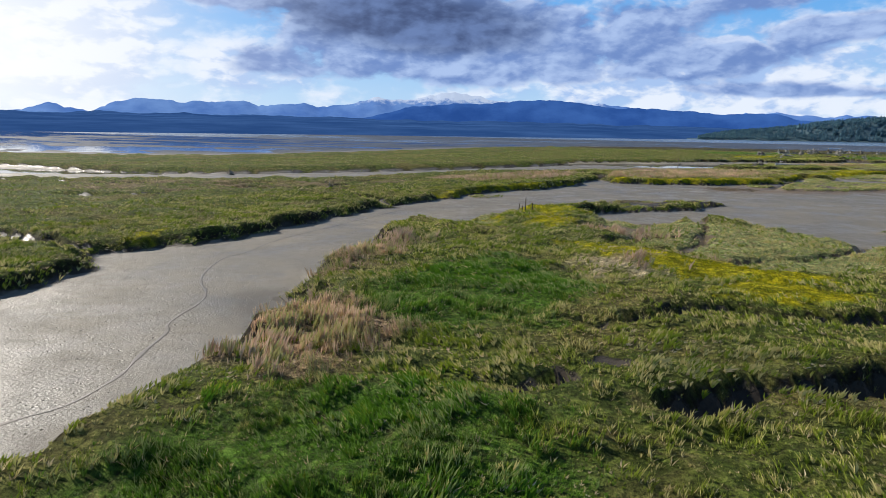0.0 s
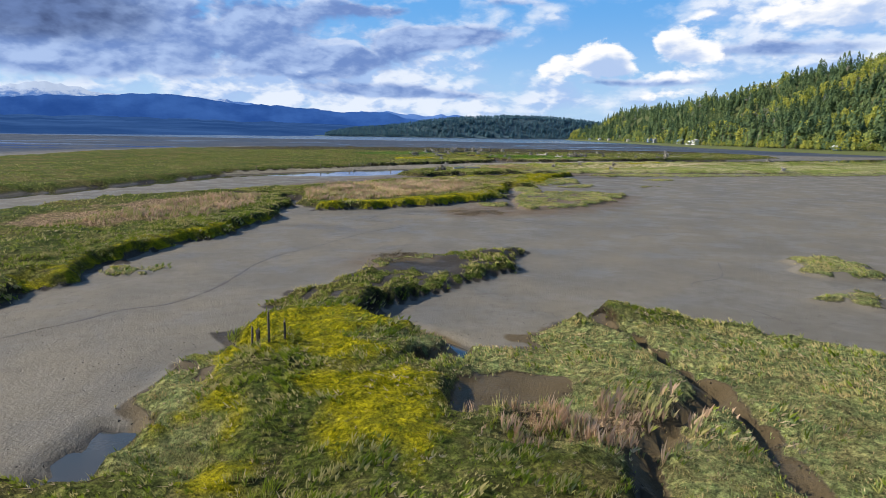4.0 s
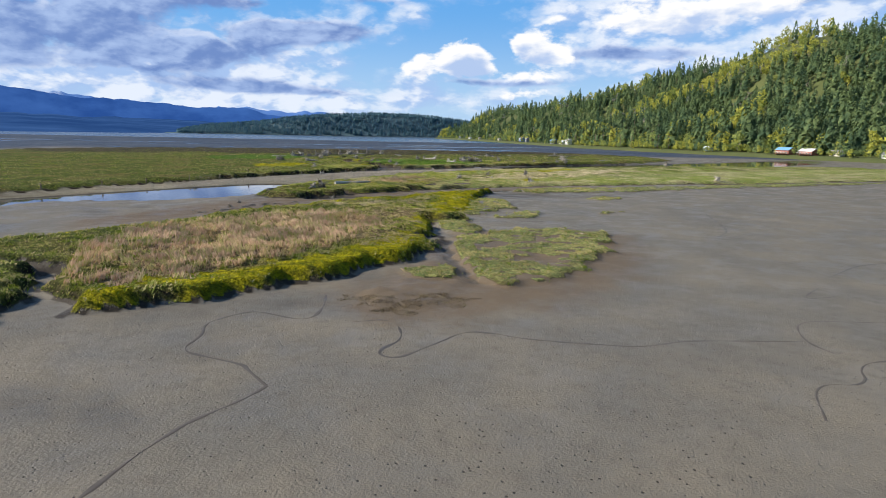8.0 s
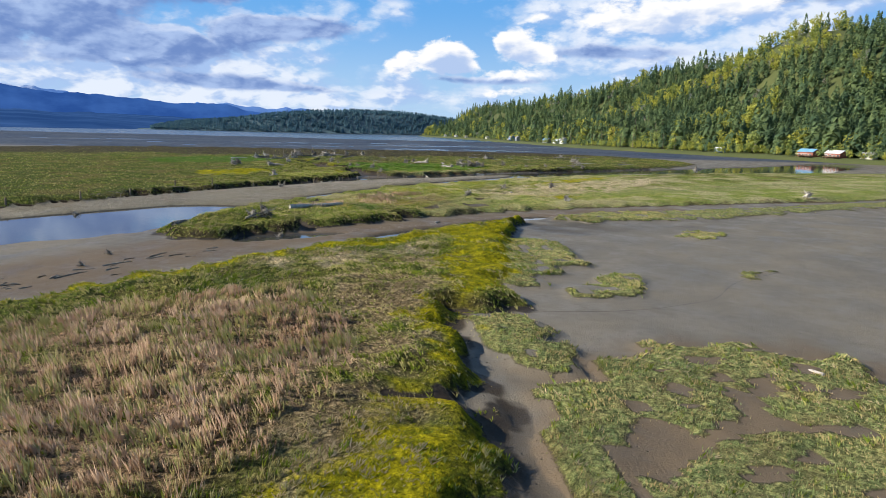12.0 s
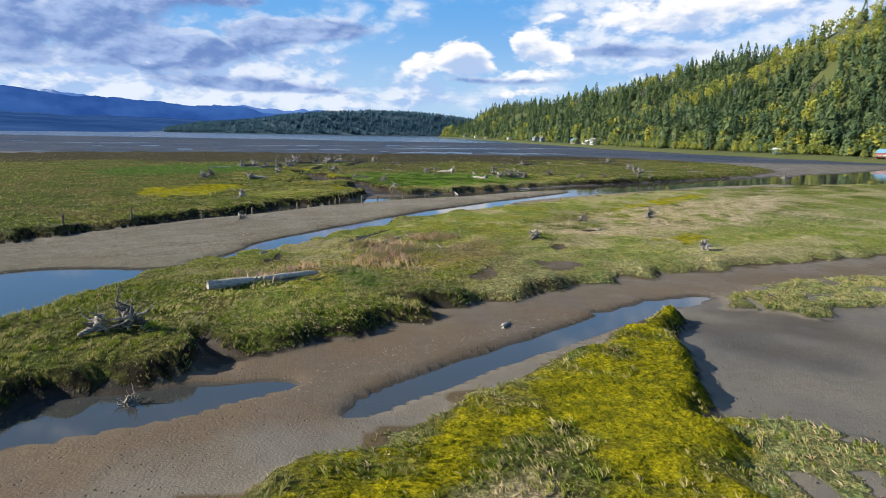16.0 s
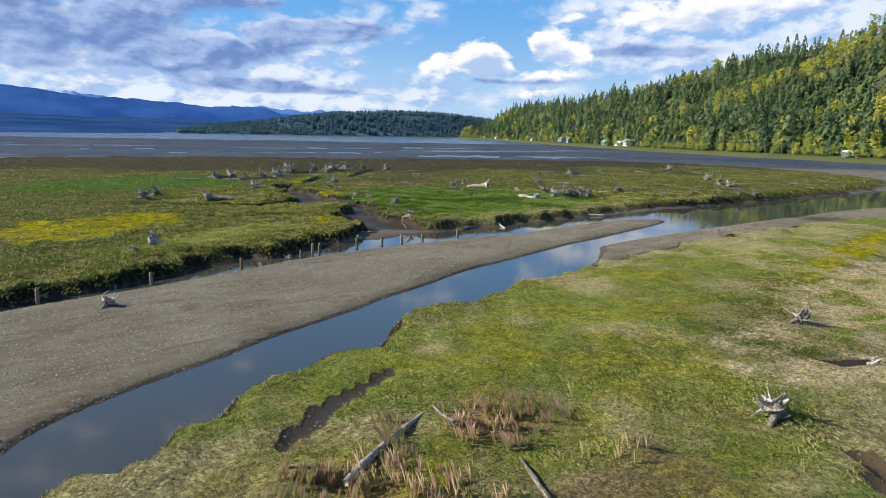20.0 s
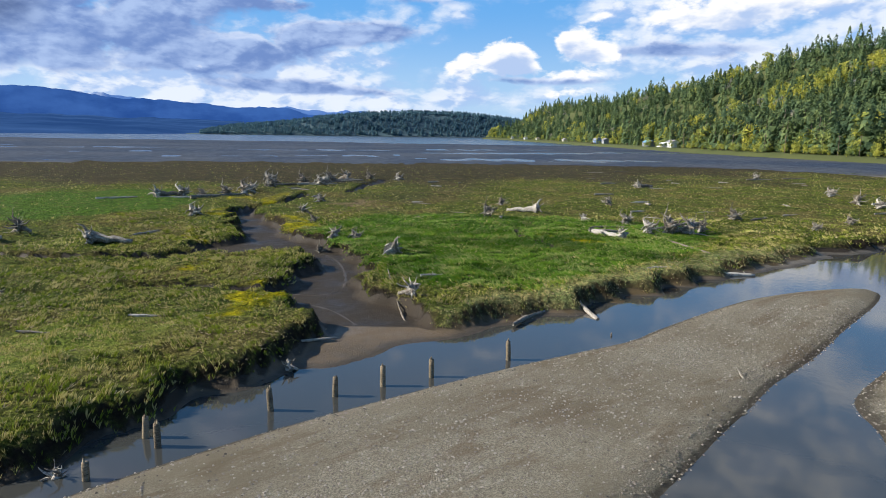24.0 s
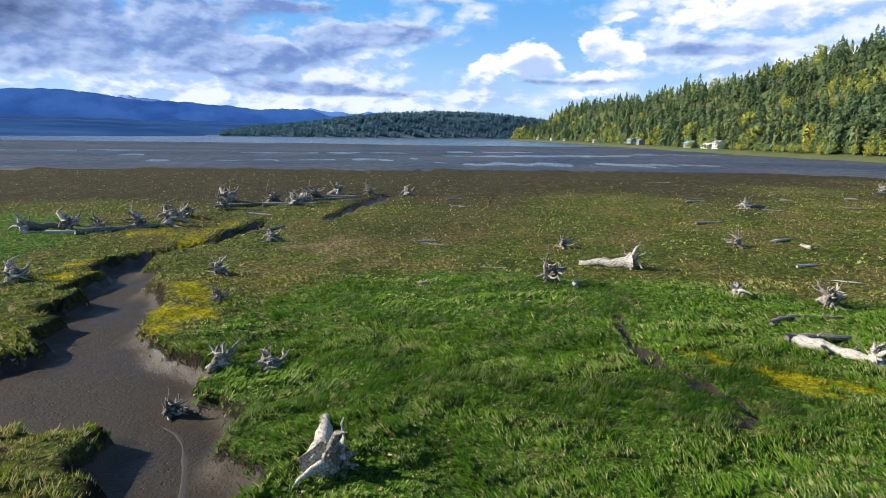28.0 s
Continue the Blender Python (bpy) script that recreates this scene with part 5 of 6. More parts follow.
# ---- driftwood, piles, houses ----
def part(name, me, parent, label=""):
    ob = new(name, me)
    ob.parent = parent
    return tagged(ob, label)


def tube(path, radii, sides=8, rough=0.12, seed=0, cap=True):
    """A bent, tapering, knotty limb along a path."""
    r = np.random.default_rng(seed)
    p = np.array(path, float)
    v, f = [], []
    for i, (c, rad) in enumerate(zip(p, radii)):
        d = p[min(i + 1, len(p) - 1)] - p[max(i - 1, 0)]
        d /= np.linalg.norm(d) + 1e-9
        side = np.cross(d, [0.13, 0.2, 0.97] if abs(d[2]) < 0.9 else [1, 0.1, 0])
        side /= np.linalg.norm(side)
        up = np.cross(side, d)
        for s in range(sides):
            a = 6.2832 * s / sides
            k = rad * (1 + r.uniform(-rough, rough))
            v.append(c + side * math.cos(a) * k + up * math.sin(a) * k)
    n = len(p)
    for i in range(n - 1):
        for s in range(sides):
            f.append((i * sides + s, i * sides + (s + 1) % sides, (i + 1) * sides + (s + 1) % sides, (i + 1) * sides + s))
    if cap:
        for i in (0, n - 1):
            v.append(p[i])
            c = len(v) - 1
            for s in range(sides):
                f.append((i * sides + s, i * sides + (s + 1) % sides, c, c))
    return v, f


def wood_look(dark, light):
    def build(N, pos):
        own = N.n("ShaderNodeObjectInfo").outputs["Random"]
        grain = N.noise(N.n("ShaderNodeMapping", {0: N.n("ShaderNodeTexCoord").outputs["Object"], 3: (2.0, 14.0, 14.0)}).outputs[0], 1.6, 6, 0.65)
        c = N.mix(N.ramp(N.m("ADD", grain, N.m("MULTIPLY", N.m("SUBTRACT", own, 0.5), 0.25)), 0.36, 0.64), dark, light)
        c = N.mix(N.m("MULTIPLY", N.ramp(N.noise(pos, 2.2, 5), 0.52, 0.7), 0.6), c, dark)
        return {"color": c, "rough": 0.85, "spec": 0.15, "bump": grain, "strength": 0.8, "distance": 0.03}
    return build


SILVER = material("silvered_driftwood", wood_look((0.13, 0.112, 0.09), (0.50, 0.465, 0.41)))
GREYWOOD = material("grey_driftwood", wood_look((0.10, 0.085, 0.068), (0.36, 0.33, 0.28)))
OLDPILE = material("weathered_pile", wood_look((0.07, 0.055, 0.04), (0.27, 0.22, 0.15)))


def tri_quads(v, f, name, mat):
    """A mesh of quads and cap triangles."""
    me = bpy.data.meshes.new(name)
    me.from_pydata([tuple(q) for q in v], [], [q if q[2] != q[3] else q[:3] for q in f])
    me.materials.append(mat)
    for poly in me.polygons:
        poly.use_smooth = True
    me.update()
    return me


def root_wad(seed, roots, trunk, mat, girth=0.2):
    """An upturned stump: its trunk lying along x, the root plate at the origin end."""
    r = np.random.default_rng(seed)
    wad = new("driftwood_stump")
    k = np.linspace(0, 1, 8)
    path = [(0.05 + trunk * t, 0.12 * trunk * math.sin(2.4 * t + seed), 0.4 * (1 - t) + girth * 0.6 * t + 0.03 * r.normal()) for t in k]
    part("trunk", tri_quads(*tube(path, girth * (1.0 - 0.45 * k + 2.0 * np.clip(0.3 - k, 0, 1)), 10, 0.2, seed), "trunk", mat), wad)
    for i in range(roots):
        a = 6.283 * i / roots + r.uniform(-0.4, 0.4)
        length = r.uniform(0.3, 0.6) if i % 3 else r.uniform(0.7, 1.15)
        out = np.array([-0.5 * r.uniform(-0.4, 1.6), math.cos(a), math.sin(a) + 0.15])
        far_ = r.uniform(0.04, 0.24)
        p = np.array([r.uniform(0.0, 0.25), far_ * math.cos(a), 0.4 + far_ * math.sin(a)])
        pts = [p.copy()]
        for _ in range(6):
            out = out + r.normal(0, 0.62, 3)
            p = p + out / np.linalg.norm(out) * length / 6
            p[2] = max(p[2], 0.02)
            pts.append(p.copy())
        rad = (0.02 + girth * r.uniform(0.15, 0.55)) * np.array([1.3, 0.95, 0.72, 0.55, 0.42, 0.28, 0.1])
        part("root", tri_quads(*tube(pts, rad, 6, 0.22, seed * 31 + i), "root", mat), wad)
    return wad


def log_thing(seed, length, girth, bend, stubs, mat, name="driftwood_log"):
    """A bare trunk lying along x, with broken ends and stubs of limbs."""
    r = np.random.default_rng(seed)
    log = new(name)
    k = np.linspace(0, 1, 10)
    path = [(length * (t - 0.5), bend * math.sin(math.pi * t) + 0.05 * r.normal() * girth, girth * (0.9 - 0.3 * t)) for t in k]
    rad = girth * (1.0 - 0.5 * k) * (1 + 0.16 * r.normal(size=10)) * np.where(k < 0.05, 0.8, np.where(k > 0.95, 0.7, 1))
    part("trunk", tri_quads(*tube(path, rad, 10, 0.18, seed), "trunk", mat), log)
    for i in range(stubs):
        t = r.uniform(0.15, 0.9)
        c = np.array([length * (t - 0.5), bend * math.sin(math.pi * t), girth * 0.8])
        a = r.choice([r.uniform(0.0, 0.7), r.uniform(2.4, 3.1)])
        d = np.array([r.uniform(0, 0.6), math.cos(a), math.sin(a)])
        l_ = girth * r.uniform(1.0, 2.6)
        part("branch_stub", tri_quads(*tube([c, c + d * l_ * 0.5, c + d * l_ + [0, 0, 0.1 * l_]], girth * np.array([0.34, 0.24, 0.1]), 6, 0.15, seed + i), "branch_stub", mat), log)
    return log


def settle(ob, x, y, turn, size=1.0, drop=0.05, lean=0.0, z=None):
    ob.matrix_basis = pose(x, y, (ground_z(x, y) if z is None else z) - drop, 0, lean, turn) @ Matrix.Scale(size, 4)
    return ob


# stumps: four shapes, then copies
WADS = [root_wad(1, 28, 0.9, SILVER, 0.15), root_wad(2, 22, 2.5, SILVER, 0.25), root_wad(3, 34, 0.6, GREYWOOD, 0.14), root_wad(4, 20, 0.7, SILVER, 0.24)]
for wad, label in zip(WADS, ("silver-grey upturned stump with spreading roots on the marsh", "bleached root wad with a length of trunk in the grass", "tangled grey root wad on the salt marsh", "short bleached stump with broken roots")):
    tagged(wad, label, "stump", "driftwood stumps on the marsh")
SPOTS = [  # shape, x, y, turn, size
    (2, 86.6, 177.0, 10, 1.8), (0, 85.6, 177.6, 190, 1.3), (0, 128.7, 184.0, 200, 1.25), (2, 143.0, 188.4, 150, 1.3), (2, 155.5, 186.7, 80, 1.6), (3, 138.2, 170.4, 30, 1.2), (2, 84.6, 169.6, 200, 0.9), (3, 139.2, 183.4, 90, 0.6),
    (0, 185.0, 148.0, 60, 1.6), (3, 120.4, 236.8, 340, 1.5), (0, 112.6, 219.6, 40, 1.0), (1, 159.9, 252.2, 75, 1.1), (0, 153.2, 239.8, 120, 0.95), (2, 184.2, 267.0, 40, 1.5), (1, 193.4, 267.2, 140, 1.2), (3, 191.4, 257.4, 10, 0.8), (2, 210.0, 268.2, 260, 1.2),
    (0, 161.6, 262.2, 15, 0.95), (3, 160.2, 263.5, 200, 0.9), (2, 157.4, 261.6, 100, 0.75), (0, 165.4, 282.2, 300, 1.0), (2, 163.2, 274.6, 30, 0.8), (0, 174.2, 294.6, 10, 1.1), (2, 195.4, 276.4, 90, 1.1),
    (2, 191.0, 245.0, 0, 1.9), (0, 193.0, 243.4, 100, 1.7), (2, 195.6, 244.0, 210, 1.4), (0, 189.4, 246.4, 30, 1.3), (0, 193.6, 252.4, 60, 1.2), (2, 208.6, 247.2, 330, 1.3), (0, 208.0, 236.8, 30, 1.2), (2, 218.0, 237.0, 0, 1.3), (0, 258.0, 255.0, 0, 1.4),
    (2, 248.6, 247.0, 90, 1.5), (0, 292.0, 286.0, 0, 1.3), (1, 240.0, 284.0, 0, 1.2), (0, 153.2, 287.4, 30, 1.3), (1, 139.2, 273.6, 330, 1.2), (2, 134.4, 283.0, 0, 1.4), (0, 131.4, 279.5, 30, 1.3), (0, 169.0, 311.0, 30, 2.0), (2, 165.6, 311.2, 0, 1.6), (0, 159.5, 312.4, 90, 1.7),
    (2, 161.8, 311.2, 0, 1.3), (1, 155.2, 312.0, 20, 1.3), (2, 172.2, 315.6, 60, 1.3), (0, 181.0, 328.8, 50, 1.9), (2, 186.4, 325.6, 10, 1.8), (0, 191.2, 324.4, 200, 1.7), (2, 195.0, 330.2, 0, 1.9), (0, 200.6, 332.0, 120, 1.8), (2, 205.8, 331.6, 0, 1.5), (0, 210.4, 326.8, 0, 1.4),
    (0, 187.6, 320.8, 0, 1.6), (2, 178.0, 321.4, 30, 1.5), (2, 224.4, 230.8, 0, 1.4), (0, 242.8, 241.9, 0, 1.3), (1, 281.7, 216.7, 0, 1.6), (2, 228.0, 229.6, 0, 1.4), (2, 178.6, 211.4, 20, 0.9), (0, 130.9, 229.8, 200, 0.8), (3, 141.5, 234.3, 30, 0.7), (0, 71.8, 200.2, 0, 0.9), (2, 66.6, 168.2, 0, 0.6), (2, 63.4, 164.4, 0, 0.6),
    (0, 47.0, 139.5, 30, 0.6), (2, -42.0, 122.0, 30, 1.2), (2, -14.0, 84.0, 100, 0.9), (0, 118.0, 233.6, 0, 0.7), (3, 126.4, 226.6, 20, 0.6), (3, 184.9, 246.5, 92, 0.95),
]
first = {}
for k, x, y, turn, size in SPOTS:
    size *= 1.35 if y > 238 else 1.0
    if k not in first:
        first[k] = size
        settle(WADS[k], x, y, turn, size, 0.12)
    else:
        copy_thing(WADS[k], pose(x, y, ground_z(x, y) - 0.12, 0, 0, turn) @ Matrix.Scale(size / first[k], 4))

LOGS = [  # x, y, turn, length, girth, bend, stubs, wood, lean
    (97.4, 182.4, -7, 8.0, 0.34, 0.15, 5, SILVER, -1), (115.4, 191.5, 26, 6.2, 0.15, 0.15, 3, GREYWOOD, 0), (117.9, 187.2, 62, 3.8, 0.10, 0.0, 1, GREYWOOD, 0), (118.2, 191.9, 80, 2.0, 0.10, 0.1, 1, SILVER, 0), (76.6, 177.2, 48, 3.6, 0.28, 0.1, 2, GREYWOOD, 0),
    (162.8, 233.2, 63, 4.6, 0.20, 0.1, 0, SILVER, -10), (151.4, 238.4, 66, 5.6, 0.09, 0.1, 0, SILVER, -8), (187.6, 242.4, 61, 14.0, 0.11, 0.2, 1, SILVER, 0), (181.8, 232.8, -34, 4.2, 0.24, 0.3, 2, SILVER, 0), (137.4, 244.9, -33, 1.9, 0.10, 0.0, 0, SILVER, 0), (131.9, 243.9, -45, 2.4, 0.08, 0.1, 1, SILVER, 0),
    (184.8, 248.6, -88, 3.9, 0.36, 0.1, 3, SILVER, 0), (189.6, 252.0, -20, 5.2, 0.18, 0.8, 6, GREYWOOD, 0), (184.4, 273.8, -33, 2.8, 0.09, 0.1, 1, SILVER, 0), (186.8, 285.0, -60, 2.8, 0.12, 0.0, 0, SILVER, 0), (186.0, 249.8, -30, 3.6, 0.28, 0.2, 2, SILVER, 0), (157.8, 243.8, -20, 2.0, 0.14, 0.1, 2, SILVER, 0),
    (145.0, 276.2, 40, 4.6, 0.22, 0.2, 2, GREYWOOD, 0), (143.9, 237.2, -12, 3.6, 0.11, 0.1, 0, GREYWOOD, 0), (131.4, 230.0, 16, 2.2, 0.12, 0.1, 1, GREYWOOD, 0), (98.4, 182.0, -4, 4.0, 0.16, 0.1, 3, SILVER, 0), (105.4, 166.6, 20, 1.3, 0.14, 0.1, 2, SILVER, 0), (102.6, 193.0, 10, 0.9, 0.16, 0.0, 1, GREYWOOD, 0),
    (139.6, 171.0, 20, 2.0, 0.12, 0.1, 0, SILVER, 0), (83.4, 115.5, 70, 0.8, 0.10, 0.0, 0, SILVER, 0), (182, 324, 10, 9.0, 0.3, 0.2, 2, GREYWOOD, 0), (188, 322, -15, 8.0, 0.28, 0.2, 1, GREYWOOD, 0), (194, 326, 5, 10.0, 0.3, 0.3, 2, SILVER, 0), (199, 329, -25, 7.0, 0.26, 0.1, 1, GREYWOOD, 0),
    (164, 310, 8, 9.0, 0.32, 0.3, 2, GREYWOOD, 0), (158, 311, -12, 6.0, 0.26, 0.2, 1, SILVER, 0), (150, 314, 4, 6.0, 0.2, 0.1, 1, SILVER, 0), (290, 284, -20, 8.0, 0.24, 0.2, 1, GREYWOOD, 0), (300, 280, -26, 7.0, 0.2, 0.2, 1, SILVER, 0), (222, 233, 0, 6.0, 0.2, 0.1, 1, SILVER, 0), (236, 238, -30, 6.0, 0.2, 0.1, 1, SILVER, 0),
    (252, 244, -12, 8.0, 0.22, 0.1, 1, SILVER, 0), (264, 235, -30, 7.0, 0.2, 0.1, 1, GREYWOOD, 0), (203.4, 255.6, -54, 2.2, 0.08, 0.0, 0, SILVER, 0), (193.6, 269.2, 66, 4.0, 0.17, 0.1, 0, SILVER, 0), (66, 163.6, 15, 2.6, 0.07, 0.2, 1, GREYWOOD, 0), (62, 161.5, 25, 3.0, 0.06, 0.1, 0, GREYWOOD, 0), (70, 165.5, 30, 2.2, 0.06, 0.1, 1, GREYWOOD, 0),
    (158.9, 220.0, 60, 1.2, 0.06, 0.0, 1, GREYWOOD, -30), (138.0, 216.2, 20, 1.0, 0.07, 0.2, 1, GREYWOOD, 0), (-1.4, 33.2, -12, 2.0, 0.04, 0.0, 0, SILVER, 0), (184, 230.4, 20, 1.6, 0.12, 0.1, 0, GREYWOOD, 0), (174.6, 235.2, -20, 2.4, 0.10, 0.1, 1, SILVER, 0), (158, 233.6, 15, 4.4, 0.16, 0.2, 1, GREYWOOD, 0), (154.4, 244.6, 70, 2.0, 0.06, 0.0, 0, SILVER, -35),
]
litter = np.random.default_rng(77)
for _ in range(26):      # sticks stranded on the mud of the channel, pointing along it
    LOGS.append((litter.uniform(56, 76), 0, litter.normal(25, 22), litter.uniform(0.5, 1.5), litter.uniform(0.025, 0.06), litter.uniform(0, 0.12), int(litter.integers(0, 2)), GREYWOOD, 0))
    LOGS[-1] = (LOGS[-1][0], 160.4 + 0.32 * (LOGS[-1][0] - 58) + litter.normal(0, 1.1)) + LOGS[-1][2:]
for _ in range(34):      # bleached logs strewn over the far marsh
    LOGS.append((litter.uniform(175, 290), litter.uniform(245, 325), litter.uniform(-60, 60), litter.uniform(1.8, 5.0), litter.uniform(0.1, 0.2), litter.uniform(0, 0.3), int(litter.integers(0, 3)), SILVER if litter.uniform() < 0.65 else GREYWOOD, 0))
for i, (x, y, turn, length, girth, bend, stubs, mat, lean) in enumerate(LOGS):
    log = log_thing(40 + i, length, girth, bend, stubs, mat)
    kind = "long bleached" if length > 6 and mat is SILVER else "bleached silver-grey" if mat is SILVER else "dark weathered"
    tagged(log, kind + (" drift log with broken limbs lying on the marsh" if stubs else " drift pole lying on the mud"), "log", "drift logs on the marsh")
    settle(log, x, y, turn, 1.0, girth * 0.25, lean)


def pile(seed, height, girth):
    """An old timber pile, split and worn at the top."""
    r = np.random.default_rng(seed)
    post = new("timber_pile")
    k = np.linspace(0, 1, 8)
    lean_ = r.normal(0, 0.03, 2)
    path = [(lean_[0] * t * height, lean_[1] * t * height, -0.6 + (height + 0.6) * t) for t in k]
    part("shaft", tri_quads(*tube(path, girth * (1.08 - 0.2 * k), 9, 0.09, seed), "shaft", OLDPILE), post)
    top = np.array(path[-1])
    for i in range(3):
        a = r.uniform(0, 6.28)
        c = top + np.array([math.cos(a), math.sin(a), 0]) * girth * 0.35 - [0, 0, 0.05]
        part("splinter", tri_quads(*tube([c, c + [0, 0, r.uniform(0.08, 0.22)]], girth * np.array([0.45, 0.12]), 6, 0.2, seed + i), "splinter", OLDPILE), post)
    return post


PILES = [(134.0, 231.0, 1.15), (134.2, 229.9, 1.25), (139.0, 230.5, 1.3), (141.9, 230.2, 1.2), (144.3, 229.9, 1.3), (146.9, 229.5, 1.2), (151.7, 229.0, 1.3), (125.2, 227.6, 1.2), (117.3, 226.2, 1.2), (109.4, 224.4, 1.1), (100.2, 222.2, 1.1), (92.6, 220.2, 1.1), (84, 216.6, 1.0), (76, 213.8, 1.0),
         (66, 210.4, 1.0), (57, 207.4, 1.0), (46, 202.6, 1.0), (131.6, 228.9, 0.9), (10.5, 62.1, 0.95), (10.9, 62.3, 0.7), (11.2, 61.7, 1.35), (11.9, 61.6, 0.8), (11.0, 62.9, 0.6), (128.6, 229.8, 0.5), (159.6, 228.4, 0.35)]
for i, (x, y, hgt) in enumerate(PILES):
    wide = 0.14 if i < 18 else 0.055
    p = settle(pile(90 + i, hgt, wide), x, y, 0, 1.0, 0.0)
    tagged(p, "old weathered timber pile standing in the river shallows" if wide > 0.1 else "thin weathered stake standing in the marsh grass", "pile", "piles along the river" if wide > 0.1 else "stakes on the marsh point")

# the pale board at the marsh edge
bm = bmesh.new()
bmesh.ops.create_cube(bm, size=1.0, matrix=Matrix.Diagonal((1.5, 0.22, 0.05, 1)))
bmesh.ops.bevel(bm, geom=bm.edges[:], offset=0.01, segments=1, affect="EDGES")
me = bpy.data.meshes.new("board")
bm.to_mesh(me)
bm.free()
me.materials.append(SILVER)
board = tagged(new("drift_board", me), "bleached flat board caught at the marsh edge", "board")
board.matrix_basis = pose(-3.3, 26.8, ground_z(-3.3, 26.8) + 0.22, 8, 4, -70)


# ---- houses and poles on the shore ----
def plain_look(c, rough=0.7):
    return lambda N, pos: {"color": N.mix(N.noise(pos, 0.9, 5), tuple(q * 0.85 for q in c), c), "rough": rough, "bump": N.noise(pos, 5.0, 3), "strength": 0.2}


PAINT = {n: material(n, plain_look(c)) for n, c in (("white_siding", (0.75, 0.75, 0.72)), ("cream_siding", (0.6, 0.56, 0.46)), ("blue_siding", (0.16, 0.28, 0.5)), ("grey_siding", (0.25, 0.27, 0.3)), ("red_siding", (0.3, 0.11, 0.08)),
                                                   ("blue_roof", (0.16, 0.36, 0.55)), ("grey_roof", (0.28, 0.28, 0.3)), ("white_roof", (0.62, 0.64, 0.66)), ("dark_glass", (0.03, 0.04, 0.05)), ("deck_wood", (0.2, 0.14, 0.09)))}


def box_mesh(name, mat, sx, sy, sz, x=0.0, y=0.0, z=0.0):
    bm = bmesh.new()
    bmesh.ops.create_cube(bm, size=1.0, matrix=Matrix.Translation((x, y, z)) @ Matrix.Diagonal((sx, sy, sz, 1)))
    bmesh.ops.bevel(bm, geom=bm.edges[:], offset=min(sx, sy, sz) * 0.06, segments=1, affect="EDGES")
    me = bpy.data.meshes.new(name)
    bm.to_mesh(me)
    bm.free()
    me.materials.append(mat)
    return me


def house(w, d, h, siding, roofing, deck=False, storeys=1):
    ob = new("house")
    part("wall", box_mesh("wall", PAINT[siding], w, d, h, 0, 0, h / 2 - 0.2), ob)
    rise_, over = d * 0.24, 0.5
    v = [(-w / 2 - over, -d / 2 - over, h - 0.35), (w / 2 + over, -d / 2 - over, h - 0.35), (w / 2 + over, d / 2 + over, h - 0.35), (-w / 2 - over, d / 2 + over, h - 0.35), (-w / 2 - over, 0, h + rise_), (w / 2 + over, 0, h + rise_)]
    v += [(a, b, c + 0.22) for a, b, c in v]
    f = [(0, 1, 5, 4), (2, 3, 4, 5), (6, 10, 11, 7), (8, 11, 10, 9), (0, 6, 7, 1), (2, 8, 9, 3), (0, 4, 10, 6), (3, 9, 10, 4), (1, 7, 11, 5), (2, 5, 11, 8)]
    me = bpy.data.meshes.new("roof")
    me.from_pydata(v, [], f)
    me.materials.append(PAINT[roofing])
    part("roof", me, ob)
    for side in (-1, 1):
        gv = [(side * w / 2 * 0.995, -d / 2, h - 0.25), (side * w / 2 * 0.995, d / 2, h - 0.25), (side * w / 2 * 0.995, 0, h + rise_)]
        me = bpy.data.meshes.new("gable")
        me.from_pydata(gv + [(a - side * 0.2, b, c) for a, b, c in gv], [], [(0, 1, 2), (3, 5, 4), (0, 3, 4, 1), (1, 4, 5, 2), (2, 5, 3, 0)])
        me.materials.append(PAINT[siding])
        part("gable", me, ob)
    for s in range(storeys):
        for k in range(int(w // 3)):
            x = -w / 2 + 1.5 + k * 3.0
            win = part("window", box_mesh("window", PAINT["white_siding"], 1.7, 0.12, 1.35, x, -d / 2 - 0.03, 1.5 + 2.7 * s), ob)
            part("pane", box_mesh("pane", PAINT["dark_glass"], 1.45, 0.06, 1.1, x, -d / 2 - 0.08, 1.5 + 2.7 * s), win)
    part("chimney", box_mesh("chimney", PAINT["red_siding"], 0.7, 0.7, 1.8, w * 0.22, d * 0.12, h + rise_ * 0.8), ob)
    if deck:
        part("deck", box_mesh("deck", PAINT["deck_wood"], w * 0.95, 3.0, 0.25, 0, -d / 2 - 1.6, 0.9), ob)
        for k in range(5):
            part("deck_post", box_mesh("deck_post", PAINT["deck_wood"], 0.2, 0.2, 3.0, -w * 0.45 + k * w * 0.225, -d / 2 - 3.0, -0.5), ob)
        part("railing", box_mesh("railing", PAINT["white_siding"], w * 0.95, 0.08, 0.12, 0, -d / 2 - 3.0, 1.95), ob)
    return ob


